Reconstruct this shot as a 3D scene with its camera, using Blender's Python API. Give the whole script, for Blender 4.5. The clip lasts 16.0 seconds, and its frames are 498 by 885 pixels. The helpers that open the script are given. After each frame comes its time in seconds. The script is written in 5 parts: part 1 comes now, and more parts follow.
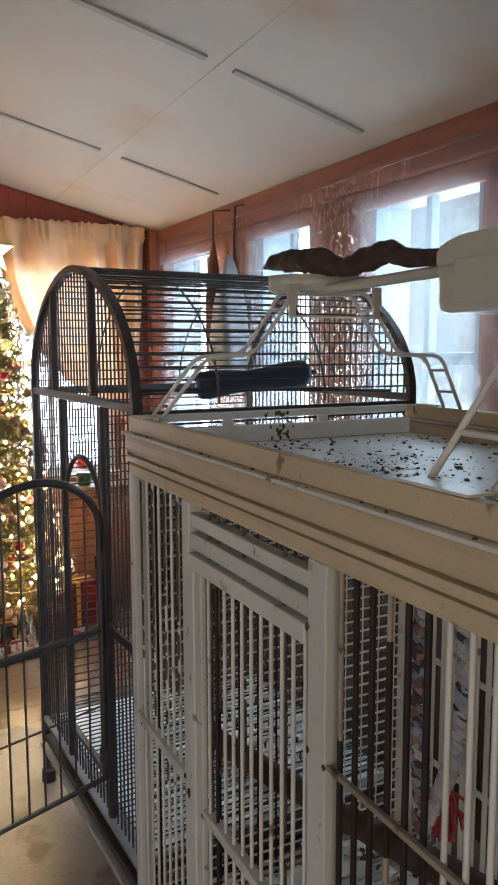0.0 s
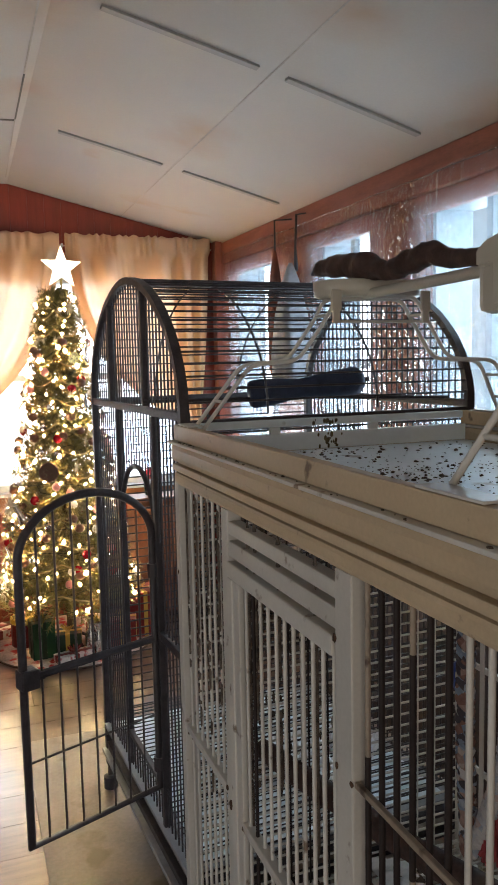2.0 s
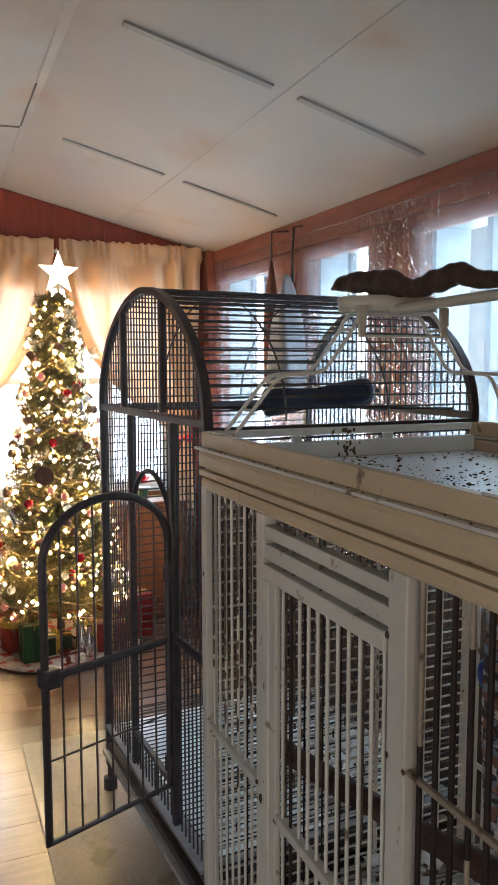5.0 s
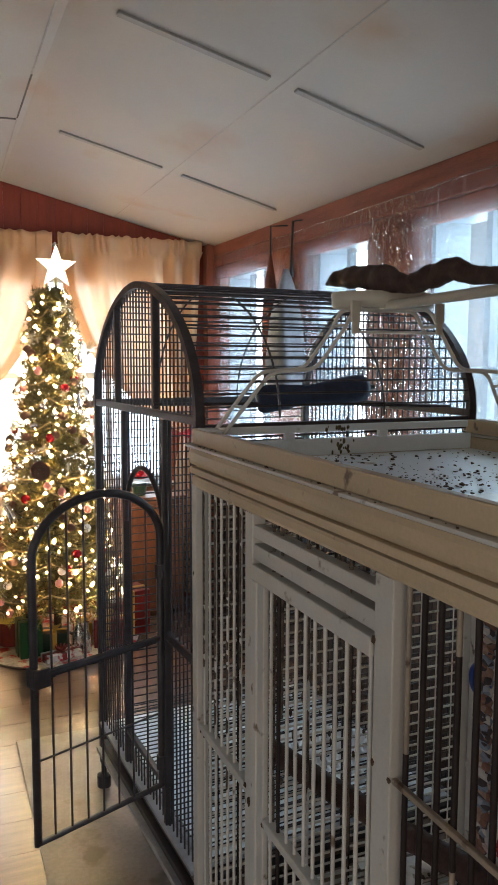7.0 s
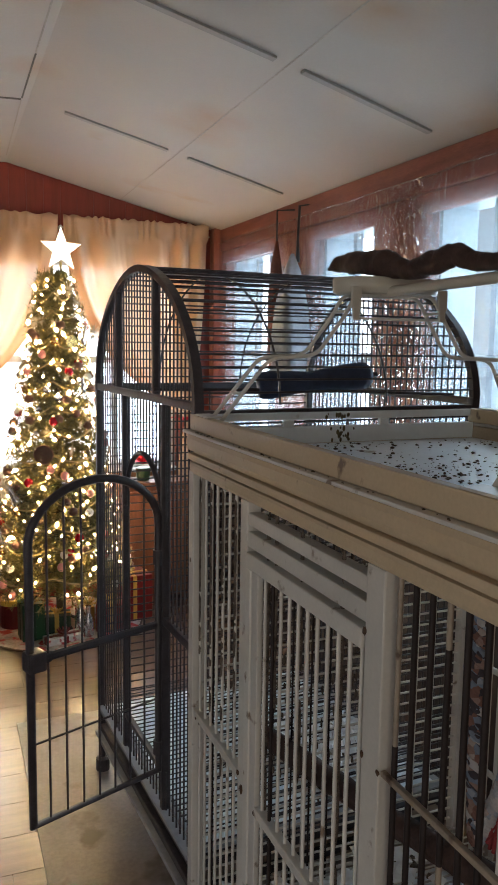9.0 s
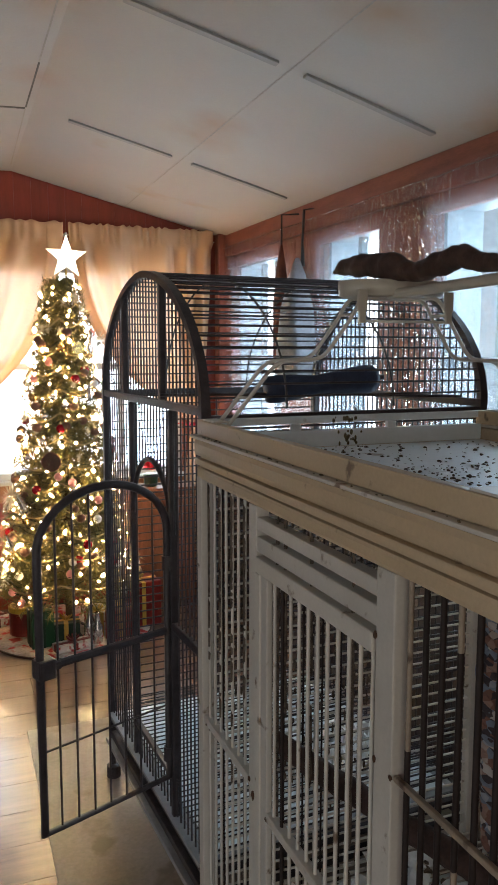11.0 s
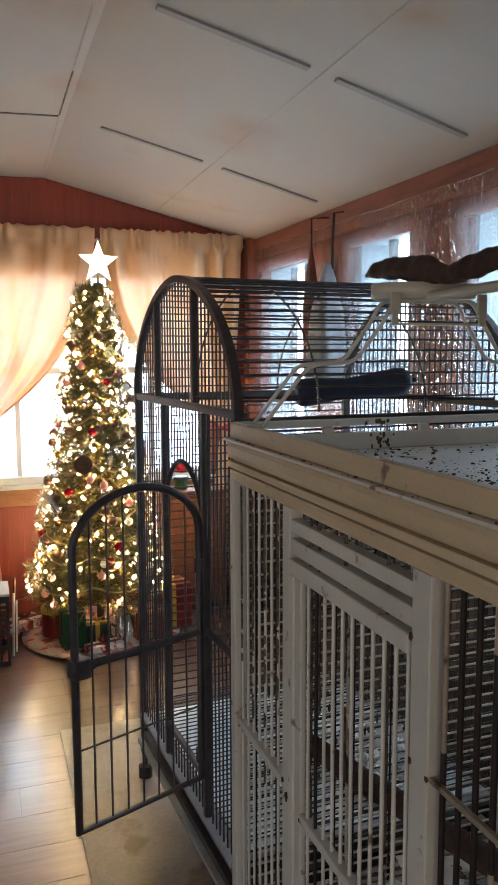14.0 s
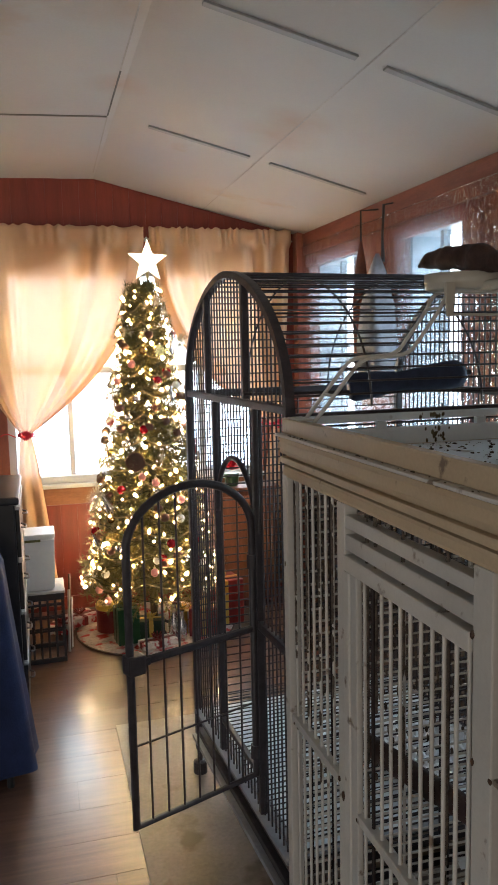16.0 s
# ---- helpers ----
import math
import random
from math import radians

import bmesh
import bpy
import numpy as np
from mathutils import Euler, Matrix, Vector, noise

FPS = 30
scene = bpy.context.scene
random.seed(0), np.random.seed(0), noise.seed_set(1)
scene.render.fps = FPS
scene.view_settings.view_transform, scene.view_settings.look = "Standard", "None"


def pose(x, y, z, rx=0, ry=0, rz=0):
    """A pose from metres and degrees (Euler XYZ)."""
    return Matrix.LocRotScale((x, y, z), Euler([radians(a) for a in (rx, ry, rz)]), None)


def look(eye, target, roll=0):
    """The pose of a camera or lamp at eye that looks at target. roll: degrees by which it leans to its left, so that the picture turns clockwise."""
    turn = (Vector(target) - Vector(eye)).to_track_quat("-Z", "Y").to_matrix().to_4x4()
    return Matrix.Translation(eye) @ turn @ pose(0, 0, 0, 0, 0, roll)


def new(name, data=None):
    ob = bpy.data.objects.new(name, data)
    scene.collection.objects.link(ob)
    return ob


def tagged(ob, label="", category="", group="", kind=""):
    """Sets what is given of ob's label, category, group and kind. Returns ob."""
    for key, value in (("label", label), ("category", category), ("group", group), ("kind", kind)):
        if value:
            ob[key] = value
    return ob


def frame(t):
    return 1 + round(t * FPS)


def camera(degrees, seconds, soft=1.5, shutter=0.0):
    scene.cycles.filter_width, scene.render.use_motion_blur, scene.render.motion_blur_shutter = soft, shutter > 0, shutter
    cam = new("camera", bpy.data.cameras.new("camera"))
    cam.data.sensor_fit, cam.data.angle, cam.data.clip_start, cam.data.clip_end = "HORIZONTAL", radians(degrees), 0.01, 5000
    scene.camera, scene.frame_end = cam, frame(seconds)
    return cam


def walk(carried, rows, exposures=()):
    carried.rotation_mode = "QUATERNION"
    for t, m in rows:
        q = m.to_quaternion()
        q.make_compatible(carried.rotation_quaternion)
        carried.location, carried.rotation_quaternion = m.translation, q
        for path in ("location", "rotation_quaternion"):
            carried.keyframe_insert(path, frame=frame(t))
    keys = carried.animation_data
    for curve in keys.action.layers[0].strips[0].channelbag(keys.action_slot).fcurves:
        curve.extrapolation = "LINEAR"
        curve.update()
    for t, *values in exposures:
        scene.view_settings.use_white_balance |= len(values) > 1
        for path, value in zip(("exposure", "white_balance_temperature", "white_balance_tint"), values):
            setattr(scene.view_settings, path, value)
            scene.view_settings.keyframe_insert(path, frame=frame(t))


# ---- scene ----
LENS = 35.76
cam = camera(LENS, 16.0, soft=1.7)
# seconds, eye x y z, yaw, pitch, roll
ROWS = [
    (0.0, 0.0123, 0.0180, 1.5979, -25.904, -6.911, 0.165),
    (0.5, 0.0183, 0.0215, 1.5934, -25.053, -6.257, 0.944),
    (1.0, 0.0230, 0.0185, 1.5955, -23.789, -5.968, 0.887),
    (1.5, 0.0474, 0.0092, 1.5961, -22.406, -5.650, 1.712),
    (2.0, 0.0826, 0.0047, 1.5900, -20.290, -6.067, 1.182),
    (2.5, 0.1076, -0.0046, 1.5801, -19.471, -5.892, 0.485),
    (3.0, 0.0937, -0.0118, 1.5849, -20.488, -6.383, 0.939),
    (3.2, 0.0761, -0.0136, 1.5882, -20.226, -5.427, 0.726),
    (5.3, -0.0630, -0.0088, 1.6008, -23.726, -5.612, -0.249),
    (5.5, -0.0619, -0.0109, 1.6013, -25.330, -5.555, -0.135),
    (6.0, -0.0570, -0.0009, 1.5963, -26.044, -6.293, -0.437),
    (6.5, -0.0394, 0.0073, 1.6011, -23.582, -6.375, -0.171),
    (7.0, -0.0237, 0.0067, 1.6036, -22.194, -5.999, -0.162),
    (7.5, -0.0185, -0.0046, 1.6030, -21.327, -6.108, -0.829),
    (8.0, -0.0100, -0.0076, 1.6035, -21.192, -6.849, -0.406),
    (8.5, 0.0000, 0.0000, 1.6000, -21.490, -6.868, -0.665),
    (9.0, 0.0029, 0.0143, 1.6037, -21.531, -7.055, -0.792),
    (9.2, 0.0016, 0.0206, 1.6019, -21.594, -7.128, -0.521),
    (11.5, 0.0046, 0.0148, 1.6031, -20.934, -6.150, 0.104),
    (12.0, 0.0058, 0.0107, 1.6046, -20.521, -5.582, 0.244),
    (12.5, 0.0055, 0.0069, 1.6049, -20.165, -5.708, 0.360),
    (13.0, -0.0017, 0.0086, 1.6040, -20.043, -5.928, 0.128),
    (13.5, -0.0090, 0.0103, 1.6036, -19.673, -6.493, 0.078),
    (14.0, -0.0109, 0.0108, 1.6021, -19.045, -6.441, 0.204),
    (14.5, -0.0116, 0.0133, 1.6012, -18.126, -7.008, 0.001),
    (15.0, -0.0133, 0.0143, 1.6024, -17.411, -6.868, 0.219),
    (15.5, -0.0135, 0.0228, 1.5997, -16.918, -6.848, 0.054),
    (16.0, -0.0124, 0.0253, 1.5989, -15.473, -6.656, 1.274),
]
EXPOSURE = 0.0
walk(cam, [(t, pose(x, y, z, 90 + pitch, roll, yaw)) for t, x, y, z, yaw, pitch, roll in ROWS],
     [(t, EXPOSURE + e, 6500, 10) for t, e in ((0.0, 0.40), (1.0, 0.33), (2.0, 0.22), (3.0, 0.12), (5.5, 0.32), (6.0, 0.32), (6.5, 0.2), (7.0, 0.1), (9.0, 0.04), (16.0, 0.0))])

# ---- world and large lights ----
world = bpy.data.worlds.new("sky_world")
scene.world = world
world.use_nodes = True
wn = world.node_tree
sky = wn.nodes.new("ShaderNodeTexSky")
sky.sky_type = "NISHITA"
sky.sun_disc = False
sky.sun_elevation = radians(22)
sky.sun_rotation = radians(60)
wn.links.new(sky.outputs[0], wn.nodes["Background"].inputs[0])
wn.nodes["Background"].inputs[1].default_value = 0.08


def area_lamp(name, centre, facing, width, height, watts, colour):
    data = bpy.data.lights.new(name, "AREA")
    data.shape, data.size, data.size_y, data.energy, data.color = "RECTANGLE", width, height, watts, colour
    ob = new(name, data)
    c = Vector(centre)
    ob.matrix_world = look(c, c + Vector(facing))
    return ob


SKY_FAR, SKY_SIDE = 7.5, 0.40
COOL = (0.62, 0.84, 1.0)
area_lamp("daylight_far_window", (0.61, 5.12, 1.47), (0, -1, 0), 1.60, 1.30, 12, (0.84, 0.92, 1.0))
for yc, w in ((2.22, 0.58), (3.21, 0.47), (4.35, 0.68)):
    area_lamp("daylight_side_window", (1.93, yc, 1.50), (-1, 0, 0), w, 1.30, 14 * w / 0.5, COOL)
# added fill lamps behind and to the left; no windows are known there
area_lamp("fill_back", (-0.7, -2.95, 1.5), (0, 1, 0), 2.2, 1.4, 22, (1.0, 0.85, 0.68))
area_lamp("fill_west", (-3.35, -0.6, 1.02), (1, 0, 0), 2.4, 1.8, 26, (0.96, 0.96, 0.97))

# ---- materials ----


def material(name, base, rough=0.6, metal=0.0, var=0.15, scale=6.0, fine=60.0, bump=0.1, dirt=None, dirt_at=0.62,
             stretch=(1, 1, 1), per_object=0.0, spec=0.5, dirt_scale=9.0):
    """Base colour with coarse and fine variation, optional dirt patches, and fine relief."""
    m = bpy.data.materials.new(name)
    m.use_nodes = True
    nt, b = m.node_tree, m.node_tree.nodes["Principled BSDF"]
    N, L = nt.nodes, nt.links
    tc, mp = N.new("ShaderNodeTexCoord"), N.new("ShaderNodeMapping")
    mp.inputs["Scale"].default_value = stretch
    L.new(tc.outputs["Object"], mp.inputs[0])
    geo = N.new("ShaderNodeNewGeometry")
    L.new(geo.outputs["Position"], mp.inputs[0])
    coarse, grain = N.new("ShaderNodeTexNoise"), N.new("ShaderNodeTexNoise")
    coarse.inputs["Scale"].default_value, grain.inputs["Scale"].default_value = scale, fine
    coarse.inputs["Detail"].default_value = 6
    for n in (coarse, grain):
        L.new(mp.outputs[0], n.inputs["Vector"])
    mix = N.new("ShaderNodeMath")
    mix.operation = "MULTIPLY_ADD"
    L.new(grain.outputs[0], mix.inputs[0])
    mix.inputs[1].default_value = 0.45
    L.new(coarse.outputs[0], mix.inputs[2])
    ramp = N.new("ShaderNodeValToRGB")
    ramp.color_ramp.elements[0].position, ramp.color_ramp.elements[1].position = 0.45, 1.0
    lo, hi = [max(0, c * (1 - var)) for c in base], [min(1, c * (1 + var)) for c in base]
    ramp.color_ramp.elements[0].color, ramp.color_ramp.elements[1].color = (*lo, 1), (*hi, 1)
    L.new(mix.outputs[0], ramp.inputs[0])
    out = ramp.outputs[0]
    if per_object:
        info, hsv = N.new("ShaderNodeObjectInfo"), N.new("ShaderNodeHueSaturation")
        mr = N.new("ShaderNodeMapRange")
        mr.inputs["To Min"].default_value, mr.inputs["To Max"].default_value = 1 - per_object, 1 + per_object
        L.new(info.outputs["Random"], mr.inputs[0])
        L.new(mr.outputs[0], hsv.inputs["Value"])
        L.new(out, hsv.inputs["Color"])
        out = hsv.outputs[0]
    if dirt:
        dn, dr, mx = N.new("ShaderNodeTexNoise"), N.new("ShaderNodeValToRGB"), N.new("ShaderNodeMix")
        dn.inputs["Scale"].default_value, dn.inputs["Detail"].default_value = dirt_scale, 8
        L.new(geo.outputs["Position"], dn.inputs["Vector"])
        dr.color_ramp.elements[0].position, dr.color_ramp.elements[1].position = dirt_at, dirt_at + 0.08
        L.new(dn.outputs[0], dr.inputs[0])
        mx.data_type = "RGBA"
        L.new(dr.outputs[0], mx.inputs["Factor"])
        L.new(out, mx.inputs["A"])
        mx.inputs["B"].default_value = (*dirt, 1)
        out = mx.outputs["Result"]
    L.new(out, b.inputs["Base Color"])
    b.inputs["Roughness"].default_value, b.inputs["Metallic"].default_value = rough, metal
    b.inputs["Specular IOR Level"].default_value = spec
    if bump:
        bp = N.new("ShaderNodeBump")
        bp.inputs["Strength"].default_value, bp.inputs["Distance"].default_value = bump, 0.004
        L.new(mix.outputs[0], bp.inputs["Height"])
        L.new(bp.outputs[0], b.inputs["Normal"])
    return m


def emitter(name, colour, strength):
    m = bpy.data.materials.new(name)
    m.use_nodes = True
    b = m.node_tree.nodes["Principled BSDF"]
    b.inputs["Base Color"].default_value = (*colour, 1)
    b.inputs["Emission Color"].default_value = (*colour, 1)
    b.inputs["Emission Strength"].default_value = strength
    return m


CEIL = material("ceiling_paint", (0.385, 0.345, 0.312), 0.7, var=0.05, scale=1.5, bump=0.15, fine=120, dirt=(0.37, 0.29, 0.22), dirt_at=0.64, dirt_scale=1.7)
BATTEN = material("batten_grey", (0.25, 0.235, 0.22), 0.6, var=0.12)
PANEL = material("red_panelling", (0.21, 0.036, 0.022), 0.38, var=0.22, scale=3, fine=40, stretch=(8, 8, 0.6), bump=0.15, per_object=0.05)
REDWOOD = material("redwood_trim", (0.20, 0.060, 0.038), 0.5, var=0.35, scale=4, fine=50, stretch=(6, 0.8, 6), bump=0.25, dirt=(0.13, 0.05, 0.03), dirt_at=0.64)
REDPOST = material("redwood_post", (0.23, 0.075, 0.05), 0.5, var=0.3, scale=4, fine=50, stretch=(6, 6, 0.8), bump=0.25)
SILLWOOD = material("sill_wood", (0.25, 0.10, 0.042), 0.35, var=0.3, scale=4, fine=40, stretch=(1, 6, 6), dirt=(0.55, 0.45, 0.33), dirt_at=0.63, dirt_scale=14)
SASH_SIDE = material("sash_grey", (0.17, 0.20, 0.23), 0.5, var=0.1)
SASH = material("sash_white", (0.48, 0.50, 0.53), 0.45, var=0.08, dirt=(0.4, 0.4, 0.4), dirt_at=0.68)
CAGE_W = material("ivory_powder_coat", (0.54, 0.515, 0.475), 0.38, var=0.10, scale=7, fine=160, bump=0.06, dirt=(0.17, 0.12, 0.085), dirt_at=0.655, dirt_scale=26, per_object=0.06)
# ivory coat tinted tan: warm light on rails and rims put into the colour
CAGE_TOP = material("warm_lit_ivory_coat", (0.50, 0.39, 0.26), 0.40, var=0.12, scale=5, fine=160, bump=0.06, dirt=(0.17, 0.12, 0.085), dirt_at=0.655, dirt_scale=26, per_object=0.04)
CAGE_WORN = material("worn_bar", (0.020, 0.013, 0.012), 0.6, var=0.4, scale=20, fine=120, bump=0.2, dirt=(0.24, 0.17, 0.11), dirt_at=0.76, dirt_scale=14, spec=0.3)
TRAY = material("tray_white", (0.74, 0.81, 0.85), 0.42, var=0.08, scale=5, bump=0.06, dirt=(0.30, 0.27, 0.22), dirt_at=0.66, dirt_scale=11)
CAGE_D = material("dark_hammertone", (0.046, 0.040, 0.045), 0.42, var=0.3, scale=30, fine=220, bump=0.25, spec=0.4)
PLASTIC = material("ivory_plastic", (0.47, 0.44, 0.375), 0.35, var=0.06, bump=0.03)
BARK = material("dark_perch_wood", (0.050, 0.026, 0.021), 0.7, var=0.5, scale=14, fine=90, bump=0.35, stretch=(2, 2, 2))
NAVY = material("navy_perch", (0.028, 0.040, 0.080), 0.7, var=0.3, scale=30, fine=200, bump=0.4)
MAT_ = material("dirty_mat", (0.27, 0.22, 0.19), 0.38, var=0.30, scale=3, fine=80, bump=0.12, dirt=(0.16, 0.115, 0.085), dirt_at=0.585, dirt_scale=6)
PLANK = material("laminate_plank", (0.115, 0.058, 0.040), 0.36, var=0.35, scale=5, fine=60, stretch=(0.7, 9, 1), bump=0.05, per_object=0.06, spec=0.5)

PLANK.node_tree.nodes["Principled BSDF"].inputs["Coat Weight"].default_value = 1.0
PLANK.node_tree.nodes["Principled BSDF"].inputs["Coat Roughness"].default_value = 0.24
PLANK.node_tree.nodes["Principled BSDF"].inputs["Coat IOR"].default_value = 1.62


def add_stains(m, spots, colour):
    """Old brown water stains of a fixed shape: soft noisy blots round plan points (x, y, z, radius)."""
    nt, b = m.node_tree, m.node_tree.nodes["Principled BSDF"]
    N, L = nt.nodes, nt.links
    geo, nz = N.new("ShaderNodeNewGeometry"), N.new("ShaderNodeTexNoise")
    nz.inputs["Scale"].default_value, nz.inputs["Detail"].default_value = 7, 6
    L.new(geo.outputs["Position"], nz.inputs["Vector"])
    for x, y, z, r in spots:
        d, mr, mul, mx = N.new("ShaderNodeVectorMath"), N.new("ShaderNodeMapRange"), N.new("ShaderNodeMath"), N.new("ShaderNodeMix")
        d.operation = "DISTANCE"
        L.new(geo.outputs["Position"], d.inputs[0])
        d.inputs[1].default_value = (x, y, z)
        mr.inputs["From Min"].default_value, mr.inputs["From Max"].default_value = r, r * 0.15
        L.new(d.outputs["Value"], mr.inputs[0])
        mul.operation = "MULTIPLY"
        L.new(mr.outputs[0], mul.inputs[0])
        L.new(nz.outputs[0], mul.inputs[1])
        mx.data_type = "RGBA"
        L.new(mul.outputs[0], mx.inputs["Factor"])
        L.new(b.inputs["Base Color"].links[0].from_socket, mx.inputs["A"])
        mx.inputs["B"].default_value = (*colour, 1)
        L.new(mx.outputs["Result"], b.inputs["Base Color"])


add_stains(CEIL, [(1.04, 3.27, 2.52, 0.20), (1.05, 3.05, 2.52, 0.16), (1.72, 2.02, 2.36, 0.22), (1.62, 1.75, 2.38, 0.18), (0.36, 3.25, 2.66, 0.14), (0.30, 2.5, 2.66, 0.25), (1.1, 1.9, 2.5, 0.2)], (0.36, 0.22, 0.13))
PLASTER = material("plain_plaster", (0.55, 0.54, 0.52), 0.8, var=0.06, scale=2)
DARK_PANEL = material("dark_panel", (0.055, 0.038, 0.036), 0.6, var=0.3, scale=4, stretch=(6, 6, 0.8))

# ---- building helpers ----


def finish(name, bm, mat, parent=None, label="", smooth=False):
    me = bpy.data.meshes.new(name)
    bm.normal_update()
    bm.to_mesh(me)
    bm.free()
    if mat:
        me.materials.append(mat)
    if smooth:
        for p in me.polygons:
            p.use_smooth = True
    ob = new(name, me)
    if parent:
        ob.parent = parent
    if label:
        ob["label"] = label
    return ob


def part(name, bm, mat, parent, label="", smooth=False):
    return finish(name, bm, mat, parent, label, smooth)


def thing(name, label, category, m=None, group="", kind=""):
    ob = new(name)
    ob.empty_display_size = 0.1
    if m:
        ob.matrix_world = m
    return tagged(ob, label, category, group, kind)


def add_box(bm, lo, hi, bevel=0.0):
    lo, hi = Vector(lo), Vector(hi)
    made = bmesh.ops.create_cube(bm, size=1, matrix=Matrix.LocRotScale((lo + hi) / 2, None, hi - lo))
    if bevel:
        edges = list({e for v in made["verts"] for e in v.link_edges})
        bmesh.ops.bevel(bm, geom=edges, offset=bevel, segments=2, affect="EDGES", profile=0.6)
    return bm


def box(lo, hi, bevel=0.0):
    return add_box(bmesh.new(), lo, hi, bevel)


def tube(points, r, sides=8, bm=None, closed=False):
    """A round bar swept along points; r is one radius or one for each point."""
    bm = bm or bmesh.new()
    pts = [Vector(p) for p in points]
    radii = r if isinstance(r, (list, tuple)) else [r] * len(pts)
    rings, side = [], None
    n = len(pts)
    for i, p in enumerate(pts):
        a = pts[(i - 1) % n] if closed or i else p
        b = pts[(i + 1) % n] if closed or i < n - 1 else p
        d = (b - a).normalized()
        if side is None:
            side = d.orthogonal().normalized()
        side = (side - d * side.dot(d))
        side = side.normalized() if side.length > 1e-6 else d.orthogonal().normalized()
        other = d.cross(side)
        rings.append([bm.verts.new(p + radii[i] * (math.cos(k * math.tau / sides) * side + math.sin(k * math.tau / sides) * other)) for k in range(sides)])
    for i in range(n if closed else n - 1):
        u, w = rings[i], rings[(i + 1) % n]
        for k in range(sides):
            bm.faces.new((u[k], u[(k + 1) % sides], w[(k + 1) % sides], w[k]))
    if not closed:
        bm.faces.new(rings[0][::-1])
        bm.faces.new(rings[-1])
    return bm


def rounded(points, radius=0.03, steps=5):
    """A polyline with its corners rounded."""
    pts = [Vector(p) for p in points]
    out = [pts[0]]
    for a, b, c in zip(pts, pts[1:], pts[2:]):
        u, w = (a - b), (c - b)
        k = min(radius, u.length * 0.45, w.length * 0.45)
        p, q = b + u.normalized() * k, b + w.normalized() * k
        for i in range(steps + 1):
            s = i / steps
            out.append((1 - s) ** 2 * p + 2 * s * (1 - s) * b + s * s * q)
    return out + [pts[-1]]


def lathe(profile, steps=24, bm=None, m=None):
    """A turned body from (radius, height) pairs."""
    bm = bm or bmesh.new()
    m = m or Matrix()
    rings = []
    for r, z in profile:
        rings.append([bm.verts.new(m @ Vector((r * math.cos(k * math.tau / steps), r * math.sin(k * math.tau / steps), z))) for k in range(steps)])
    for u, w in zip(rings, rings[1:]):
        for k in range(steps):
            bm.faces.new((u[k], u[(k + 1) % steps], w[(k + 1) % steps], w[k]))
    bm.faces.new(rings[0][::-1])
    bm.faces.new(rings[-1])
    return bm


def unit_mesh(name, mat, sides=8):
    bm = bmesh.new()
    tube([(0, 0, 0), (0, 0, 1)], 1.0, sides, bm)
    me = bpy.data.meshes.new(name)
    bm.to_mesh(me)
    bm.free()
    me.materials.append(mat)
    for p in me.polygons:
        p.use_smooth = len(p.vertices) == 4
    return me


def bar(name, me, p, q, r, parent, label=""):
    """A straight round bar between two points, on a shared unit mesh."""
    p, q = Vector(p), Vector(q)
    ob = new(name, me)
    ob.parent = parent
    ob.matrix_local = Matrix.LocRotScale(p, (q - p).to_track_quat("Z", "Y"), (r, r, (q - p).length))
    if label:
        ob["label"] = label
    return ob


BAR_W, BAR_WORN, BAR_D = unit_mesh("ivory_bar", CAGE_W), unit_mesh("worn_bar", CAGE_WORN), unit_mesh("dark_bar", CAGE_D)

# ---- the room ----
XR, YF, XW, YB = 1.746, 4.946, -3.2, -2.8
XFOLD, ZFOLD, ZEAVE = 0.39, 2.668, 2.342
SLOPE = (ZFOLD - ZEAVE) / (XR - XFOLD)


def zceil(x, y=YF):
    """Ceiling height; the eave sinks a little towards the back of the room."""
    sink = 0.011 * (YF - y) * (max(0.0, x - XFOLD) / (XR - XFOLD)) ** 4
    return ZFOLD - sink - SLOPE * max(0.0, x - XFOLD) - 0.03 * max(0.0, XFOLD - x)


def wall_with_openings(name, axis, at, thick, u0, u1, z0, z1, openings, mat):
    """A wall in the plane axis = at, from at to at + thick, with rectangular openings (u0, u1, z0, z1) cut through it."""
    bm = bmesh.new()
    us = sorted({u0, u1, *[o[0] for o in openings], *[o[1] for o in openings]})
    for a, b in zip(us, us[1:]):
        mid = (a + b) / 2
        cuts = sorted((o[2], o[3]) for o in openings if o[0] < mid < o[1])
        z = z0
        for lo, hi in cuts + [(z1, z1)]:
            if lo > z:
                p, q = ((a, at, z), (b, at + thick, lo)) if axis == "y" else ((at, a, z), (at + thick, b, lo))
                add_box(bm, [min(i, j) for i, j in zip(p, q)], [max(i, j) for i, j in zip(p, q)])
            z = hi
    bmesh.ops.remove_doubles(bm, verts=bm.verts, dist=1e-5)
    return tagged(finish(name, bm, mat), kind="structure")


FARWIN = (-0.19, 1.42, 0.81, 2.13)
SIDEWIN = [(1.92, 2.515, 0.80, 2.15), (2.97, 3.455, 0.80, 2.15), (4.00, 4.70, 0.80, 2.15)]
wall_far = wall_with_openings("wall_far", "y", YF, 0.16, XW - 0.1, XR + 0.2, 0, 2.75, [FARWIN], PANEL)
tagged(wall_far, "dark red-brown panelled wall behind the curtained window", "wall")
wall_side = wall_with_openings("wall_side", "x", XR, 0.16, YB, YF, 0, 2.5, SIDEWIN, REDPOST)
tagged(wall_side, "red-brown timber wall with plastic-covered windows", "wall")
